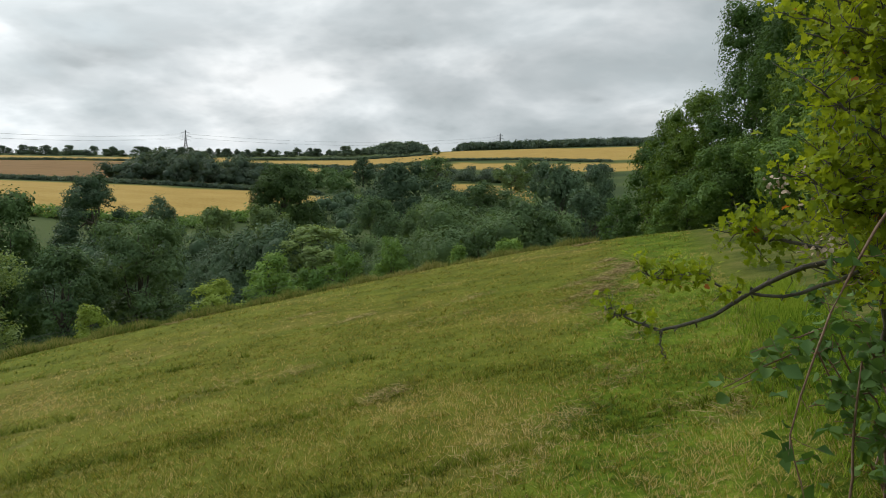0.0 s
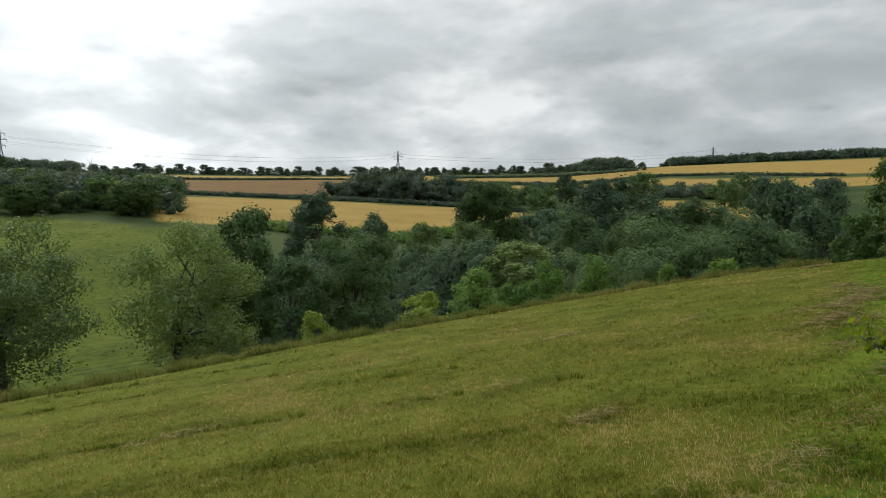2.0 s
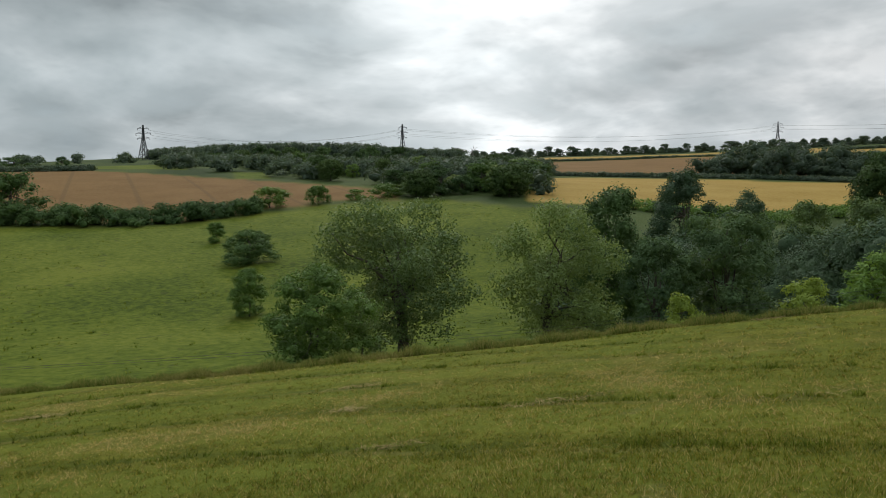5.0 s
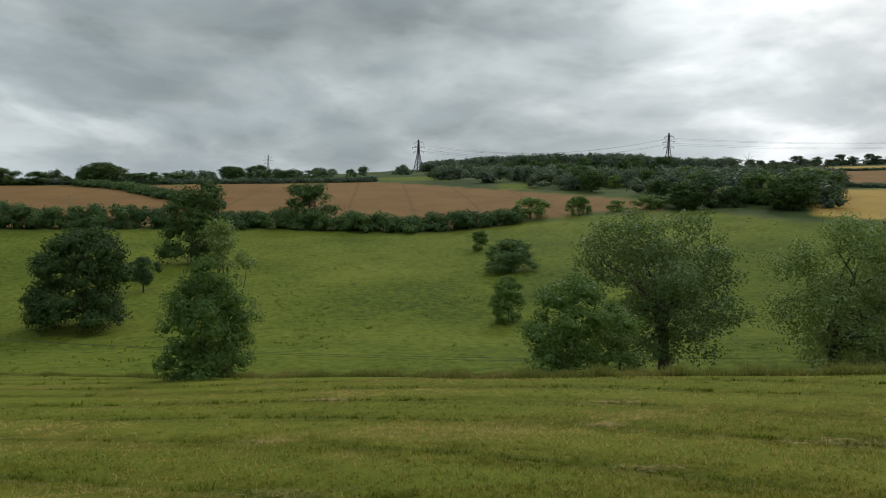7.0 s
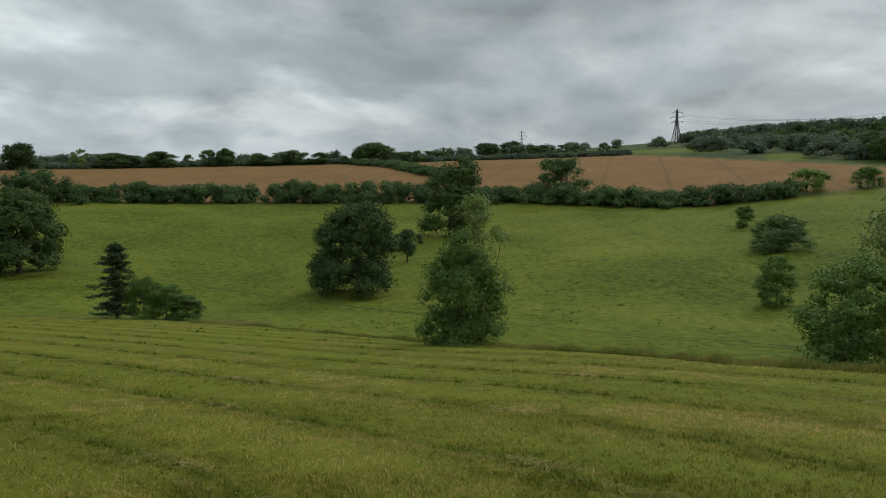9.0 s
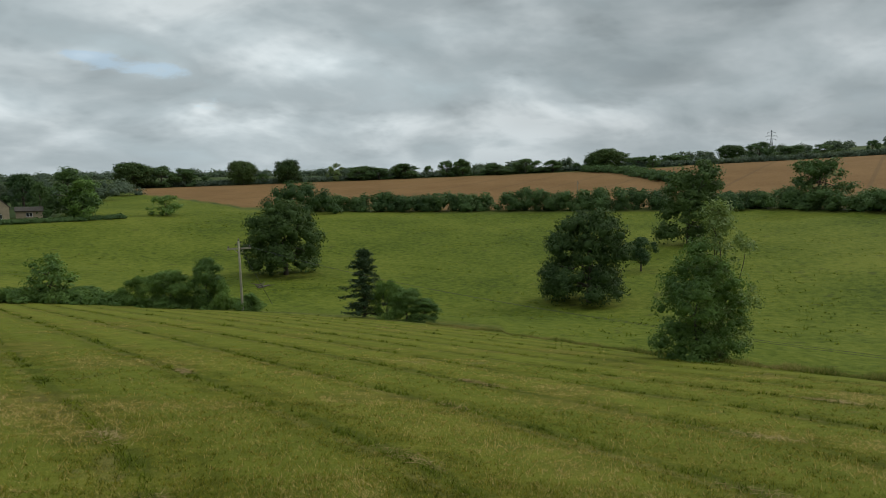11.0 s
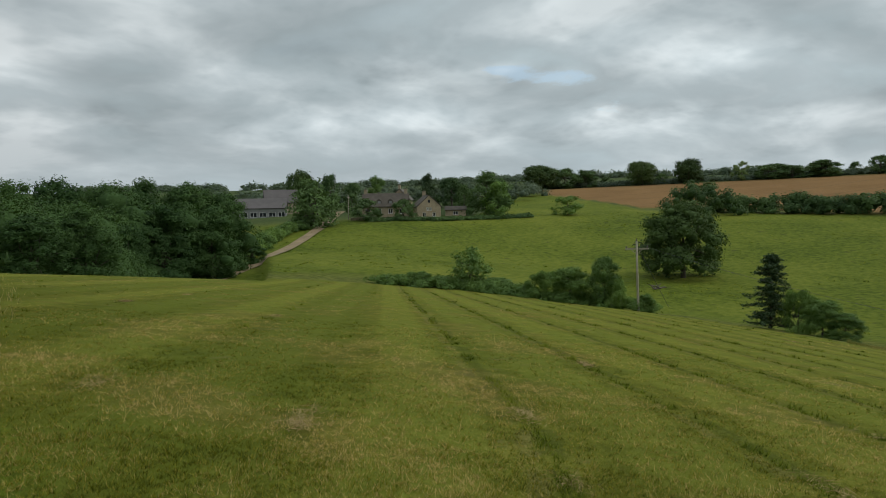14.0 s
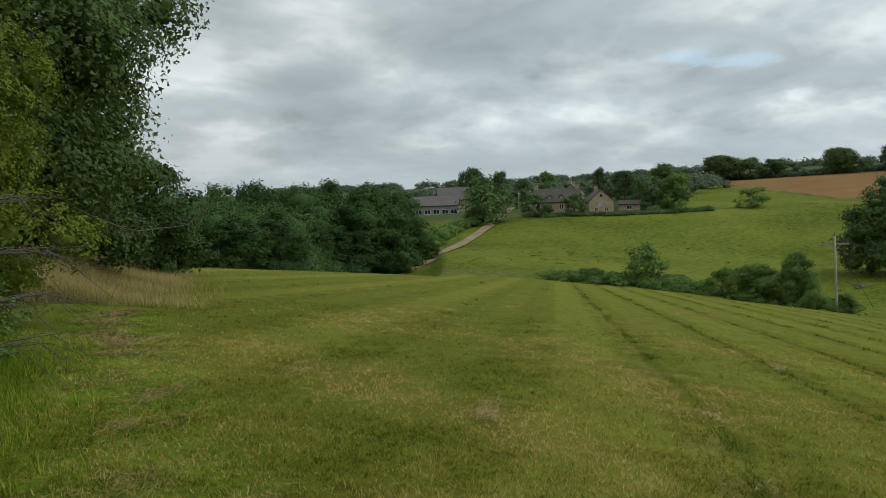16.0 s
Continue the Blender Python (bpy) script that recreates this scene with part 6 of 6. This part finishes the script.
def hawthorn():
    rng = np.random.default_rng(31)
    e = thing("hawthorn_bush", at_xy(2.7, 3.4), "yellow-green hawthorn with a long bare-barked branch over the grass", "hawthorn")
    o = np.array(e.location)
    P = ball_point
    # the long branch that reaches out over the meadow, and its forks
    bough(e, *spray(rng, [P(-30, -3.5, 2.7), P(-27, -4.6, 2.72), P(-24, -6.4, 2.76), P(-20.5, -8.6, 2.8), P(-17, -9.6, 2.84), P(-14.5, -8.6, 2.88), P(-13.2, -8.0, 2.9)], 0.010, 14, 0.07, 7, 0.030, HAW, start=0.72), "hawthorn")
    bough(e, *spray(rng, [P(-30, -4.6, 2.7), P(-26, -6.6, 2.75), P(-22, -6.4, 2.8), P(-19.5, -4.9, 2.85), P(-17.5, -5.2, 2.88), P(-15.5, -4.8, 2.9)], 0.007, 30, 0.09, 9, 0.032, HAW, start=0.35), "hawthorn")
    bough(e, *spray(rng, [P(-17, -9.6, 2.84), P(-17.1, -10.8, 2.84), P(-17.3, -11.6, 2.84)], 0.004, 5, 0.04, 2, 0.024, HAW), "hawthorn")
    bough(e, *spray(rng, [P(-28, -3.0, 2.6), P(-24, -2.4, 2.65), P(-21, -0.6, 2.7)], 0.007, 26, 0.13, 9, 0.034, HAW, start=0.35), "hawthorn")
    # boughs of the bush itself
    for k in range(30):
        b0, h0 = rng.uniform(-31, -27.0), rng.uniform(-3, 15)
        r0 = rng.uniform(2.3, 3.2)
        inner = P(b0 - 8, h0 - rng.uniform(2, 6), r0 + 0.3)
        reach = 3.5 if h0 < 1 else 1.6
        tip = P(b0 + rng.uniform(0.5, reach), h0 + rng.uniform(-2, 2.5), r0)
        bough(e, *spray(rng, [inner, (inner + tip) / 2 + rng.normal(size=3) * 0.05, tip], 0.007, 24, 0.15, 11, 0.031, HAW), "hawthorn")
    for k in range(14):
        b0, h0, r0 = rng.uniform(-46, -33), rng.uniform(-12, 16), rng.uniform(2.2, 3.4)
        bough(e, *spray(rng, [P(b0 - 5, h0 - 5, r0 + 0.3), P(b0, h0, r0), P(b0 + 4, h0 + 3, r0)], 0.009, 22, 0.18, 11, 0.033, HAW), "hawthorn")
    # faded blossom heads
    for b0, h0 in ((-24.6, 1.4), (-26.4, 2.2), (-27.6, 0.4), (-28.3, -2.6), (-27.6, -3.4)):
        n = 30
        c = P(b0, h0, 2.55)
        part("blossom", tri_mesh("blossom", [(v - o, f) for v, f in [shaped_leaves(rng, c + rng.normal(size=(n, 3)) * [0.03, 0.03, 0.018], unit(rng.normal(size=(n, 3))), 0.014 * rng.uniform(0.6, 1.3, n), OVAL)]], BLOSSOM), None, e, "faded brownish blossom head")
    for dx, dy, b, h in ((0, 0, -33, 4), (0.2, -0.2, -36, 10), (-0.1, 0.1, -31, -4), (0.3, 0.3, -34, 14)):
        way = bent(rng, at_xy(2.7 + dx, 3.4 + dy, -0.1), P(b, h, 3.0), 7, 0.08)
        part("stem", tri_mesh("stem", [tube(way - o, np.linspace(0.03, 0.008, 7), 8)], TWIG), None, e)


hawthorn()


def bramble(place, seed, canes, spread, label):
    rng = np.random.default_rng(seed)
    o = at_xy(*place)
    e = thing("bramble", o, label, "bramble")
    for k in range(canes):
        a = rng.uniform(0, 6.28)
        s = o + np.array([rng.normal() * 0.15, rng.normal() * 0.15, -0.05])
        far = s + [math.cos(a) * spread * rng.uniform(0.4, 1), math.sin(a) * spread * rng.uniform(0.4, 1), rng.uniform(0.1, 0.9)]
        mid = (s + far) / 2 + [0, 0, rng.uniform(0.2, 0.6)]
        bough(e, *spray(rng, [s, mid, far], 0.006, 9, 0.10, 6, 0.055, OVAL, 0.9), "bramble", "cane", CANE)


bramble((1.95, 2.5), 41, 26, 0.7, "dark green bramble at the foot of the hawthorn")
bramble((2.3, 3.2), 42, 22, 0.9, "dark green bramble tangled into the hawthorn")
bramble((0.55, -7.9), 43, 44, 0.9, "bramble tangled with dead twigs at the hedge foot")
bramble((0.35, -10.0), 44, 40, 0.9, "bramble tangled with dead twigs at the hedge foot")
# the long cane that hangs before the thorn, and dry twigs in the other hedge
sweep("bramble_cane", "long brown bramble cane arching to the ground", [[ball_point(-33, 2, 2.2), ball_point(-30.5, -2.5, 2.15), ball_point(-28.3, -8, 2.1), ball_point(-26.2, -16, 2.1), ball_point(-27.5, -20.5, 2.15), ball_point(-29, -26, 2.2)]], 0.0045, CANE, "bramble", "bramble", 2, 0.05, 6)
rng_twigs = np.random.default_rng(77)
for low, reach, n in ((0.25, 1.0, 7), (0.7, 1.2, 8), (1.2, 1.2, 8), (1.7, 1.1, 5)):
    for k in range(n):
        y0 = -8.2 + rng_twigs.uniform(-1.0, 0.9)
        x0 = float(hedge_x(y0)) - 0.1
        a, b = rng_twigs.uniform(0.5, 1.0) * reach, rng_twigs.uniform(-0.35, 0.3)
        way = [at_xy(x0, y0, low), at_xy(x0 - a * 0.55, y0 + b, low + 0.12), at_xy(x0 - a, y0 + 1.6 * b, max(low + rng_twigs.uniform(-0.35, 0.2), 0.12))]
        tagged(sweep("dead_branch", "", [way], 0.0065, TWIG, None, "", 0, 0.05, int(low * 20) + k), "grey dead hawthorn branch sticking out of the hedge", "branch", "dead branches of the hedge")


# ---- grass ----
def blades(rng, x, y, high, wide, lean, per):
    """Tufts of blades at the places x, y."""
    n = len(x)
    # the mown lanes are a little ridged
    z = land_xy(x, y) - 0.008 + in_field(x, y) * (1 - step(np.hypot(x, y), 30, 60)) * LANE_RIDGE * np.cos(2 * np.pi * lane_number(x, y)[0])
    who = np.repeat(np.arange(n), per)
    m = len(who)
    h = high[who] * rng.uniform(0.55, 1.15, m)
    a = rng.uniform(0, 2 * np.pi, m)
    foot = np.stack([x[who] + rng.normal(size=m) * wide[who] * 2.2, y[who] + rng.normal(size=m) * wide[who] * 2.2, z[who]], 1)
    side = np.stack([-np.sin(a), np.cos(a), 0 * a], 1) * (wide[who] * 0.5)[:, None]
    tip = foot + np.stack([np.cos(a) * h * lean * rng.uniform(0.2, 1.3, m), np.sin(a) * h * lean * rng.uniform(0.2, 1.3, m), h], 1)
    v = np.stack([foot - side, foot + side, tip], 1).reshape(-1, 3)
    return v, np.arange(3 * m).reshape(-1, 3)


def in_field(x, y):
    b, r = np.degrees(np.arctan2(-x, y)), np.hypot(x, y)
    return (r < field_edge(b)) & (x < hedge_x(y) - 0.3)


def mown_grass():
    rng = np.random.default_rng(51)
    for near, far, n, size in ((2.6, 7.0, 52000, 0.9), (7.0, 12.0, 32000, 1.2), (12.0, 22.0, 22000, 1.8), (22.0, 60.0, 9000, 3.0)):
        b = rng.uniform(-36, 184, n)
        r = np.sqrt(rng.uniform(near ** 2, far ** 2, n))
        x, y = -r * np.sin(np.radians(b)), r * np.cos(np.radians(b))
        number, along = lane_number(x, y)
        ok = in_field(x, y) & ((np.abs(number % 1.0 - 0.5) > 0.050) | (number * MOW_STEP - MOW_SHIFT < 0.4) | (rng.random(n) < np.where(r < 13, 0.25, 0.08)) | (along < 0))
        x, y = x[ok], y[ok]
        v, f = blades(rng, x, y, 0.037 * size ** 0.15 * rng.uniform(0.6, 1.4, len(x)), np.full(len(x), 0.0065 * size), 1.5, 7)
        tagged(new("mown_grass", tri_mesh("mown_grass", [(v, f)], BLADES)), "short mown grass, yellowish green with straw", "grass", kind="stuff")


def row_tufts():
    """Longer tufts that the mower left between its rings, and dry clippings lying in them."""
    rng = np.random.default_rng(52)
    tufts, hay = [], []
    n = 110000
    b = rng.uniform(-36, 184, n)
    r = np.exp(rng.uniform(np.log(2.8), np.log(85), n))
    x, y = -r * np.sin(np.radians(b)), r * np.cos(np.radians(b))
    number, along = lane_number(x, y)
    d = np.abs((number + 0.03 + 0.02 * np.sin(x * 0.9) * np.sin(y * 0.7)) % 1.0 - 0.5)
    patch = np.array([noise.noise((px * 0.45, py * 0.45, 3.0)) for px, py in zip(x, y)])
    ok = in_field(x, y) & (d < 0.034) & (patch > -0.22) & (along > -6) & ((number * MOW_STEP - MOW_SHIFT > 0.4) | (rng.random(n) < 0.12)) & ((r > 13) | (rng.random(n) < 0.7))
    x, y, r = x[ok], y[ok], r[ok]
    size = np.clip(r / 6, 1, 7)
    v, f = blades(rng, x, y, (0.062 + 0.009 * size) * rng.uniform(0.6, 1.3, len(x)), 0.008 * size, 1.3, 10)
    tagged(new("grass_tufts", tri_mesh("grass_tufts", [(v, f)], TUFTS)), "longer dark green tufts left between the mown rings", "grass", kind="stuff")
    spots = []
    for k in range(64):
        rr, bb = math.exp(rng.uniform(math.log(3.2), math.log(45))), rng.uniform(-34, 182)
        px, py = -rr * math.sin(radians(bb)), rr * math.cos(radians(bb))
        number = float(lane_number(px, py)[0])
        shift = (math.floor(number) + 0.5 - number) * MOW_STEP
        px, py = px + MOW_ACROSS[0] * shift, py + MOW_ACROSS[1] * shift
        if in_field(np.array([px]), np.array([py]))[0]:
            spots.append((px, py, rr))
    for k in range(26):
        py = rng.uniform(2.6, 15)
        spots.append((float(hedge_x(py)) - 2.0 + rng.normal() * 0.25, py, max(py, 4)))
    for k in range(34):
        py = rng.uniform(-16, -3.4)
        spots.append((float(hedge_x(py)) - 1.2 + rng.normal() * 0.3, py, -py))
    spots += [(1.5, 5.8, 6), (1.9, 4.6, 5), (1.3, 4.2, 4.5), (-0.9, -6.2, 6), (-1.0, -5.0, 5), (-1.3, -4.2, 4.4), (-1.6, -7.6, 7.6), (-2.6, -16, 16), (-2.4, -15.2, 15)]
    for px, py, rr in spots:
        m = int(rng.integers(60, 200))
        a = rng.uniform(0, np.pi * 2, m)
        along = math.atan2(MOW_ALONG[1], MOW_ALONG[0])
        s1, s2 = rng.normal(size=m) * rng.uniform(0.15, 0.5), rng.normal(size=m) * 0.09
        cx, cy = px + s1 * math.cos(along) - s2 * math.sin(along), py + s1 * math.sin(along) + s2 * math.cos(along)
        L, w = rng.uniform(0.03, 0.10, m), 0.0022 * max(1, rr / 5)
        cz = land_xy(cx, cy) + rng.uniform(0.005, 0.035, m)
        p0 = np.stack([cx - np.cos(a) * L, cy - np.sin(a) * L, cz], 1)
        p1 = np.stack([cx + np.cos(a) * L, cy + np.sin(a) * L, cz + rng.normal(size=m) * 0.02], 1)
        side = np.stack([-np.sin(a), np.cos(a), 0.3 + 0 * a], 1) * w
        v = np.stack([p0 - side, p0 + side, p1], 1).reshape(-1, 3)
        hay.append((v, np.arange(3 * m).reshape(-1, 3)))
    tagged(new("hay_clippings", tri_mesh("hay_clippings", hay, HAY)), "dry brown grass clippings lying in patches", "hay", kind="stuff")


def tall_grass():
    rng = np.random.default_rng(53)
    n = 24000
    b = rng.uniform(-12, 104, n)
    e = field_edge(b)
    r = e + np.abs(rng.normal(size=n)) * 1.5 - 0.25
    x, y = -r * np.sin(np.radians(b)), r * np.cos(np.radians(b))
    clump = 0.6 + 0.5 * np.sin(b * 1.7) * np.sin(b * 0.61 + 1)
    v, f = blades(rng, x, y, (0.07 + 0.20 * np.clip(clump, 0, 1)) * rng.uniform(0.3, 1.3, n), np.full(n, 0.018), 0.9, 5)
    tagged(new("tall_grass", tri_mesh("tall_grass", [(v, f)], EDGE_GRASS)), "uncut yellowish green grass along the meadow edge", "grass", kind="stuff")
    n = 26000
    y = rng.uniform(-38, -17, n)
    x = hedge_x(y) - np.abs(rng.normal(size=n)) * 1.3 + 0.3
    away = np.clip((hedge_x(y) + 0.3 - x) / 1.6, 0, 1)
    v, f = blades(rng, x, y, rng.uniform(0.6, 1.25, n) * (0.80 - 0.50 * away), np.full(n, 0.009), 0.7, 4)
    tagged(new("tall_grass", tri_mesh("tall_grass", [(v, f)], TALL)), "tall seeding grass, straw-brown, along the hedge foot", "grass", kind="stuff")
    n = 8000
    y = rng.uniform(-11, 9, n)
    x = hedge_x(y) - np.abs(rng.normal(size=n)) * 0.4 + 0.3
    v, f = blades(rng, x, y, rng.uniform(0.08, 0.26, n) * np.where(y > 0, 0.6, 1.0), np.full(n, 0.009), 0.8, 7)
    tagged(new("long_grass", tri_mesh("long_grass", [(v, f)], LUSH)), "lush green uncut grass at the hedge foot", "grass", kind="stuff")


def tussocks():
    """Rank tussocks that the grazing animals leave on the far slope."""
    rng = np.random.default_rng(54)
    n = 9000
    b, r = rng.uniform(36, 150, n), np.sqrt(rng.uniform(40 ** 2, 235 ** 2, n))
    x, y = -r * np.sin(np.radians(b)), r * np.cos(np.radians(b))
    patch = np.array([noise.noise((px * 0.05, py * 0.05, 7.0)) for px, py in zip(x, y)])
    ok = (r > field_edge(b) + 12) & (r < np.interp(b, *np.array(PASTURE_TOP).T) - 4) & (patch + rng.normal(size=n) * 0.2 > 0.12)
    x, y = x[ok], y[ok]
    v, f = blades(rng, x, y, rng.uniform(0.10, 0.32, len(x)), rng.uniform(0.12, 0.26, len(x)), 1.6, 6)
    tagged(new("tussocks", tri_mesh("tussocks", [(v, f)], TUFTS)), "dark rank tussocks scattered over the grazed slope", "grass", kind="stuff")


mown_grass()
row_tufts()
tussocks()
tall_grass()
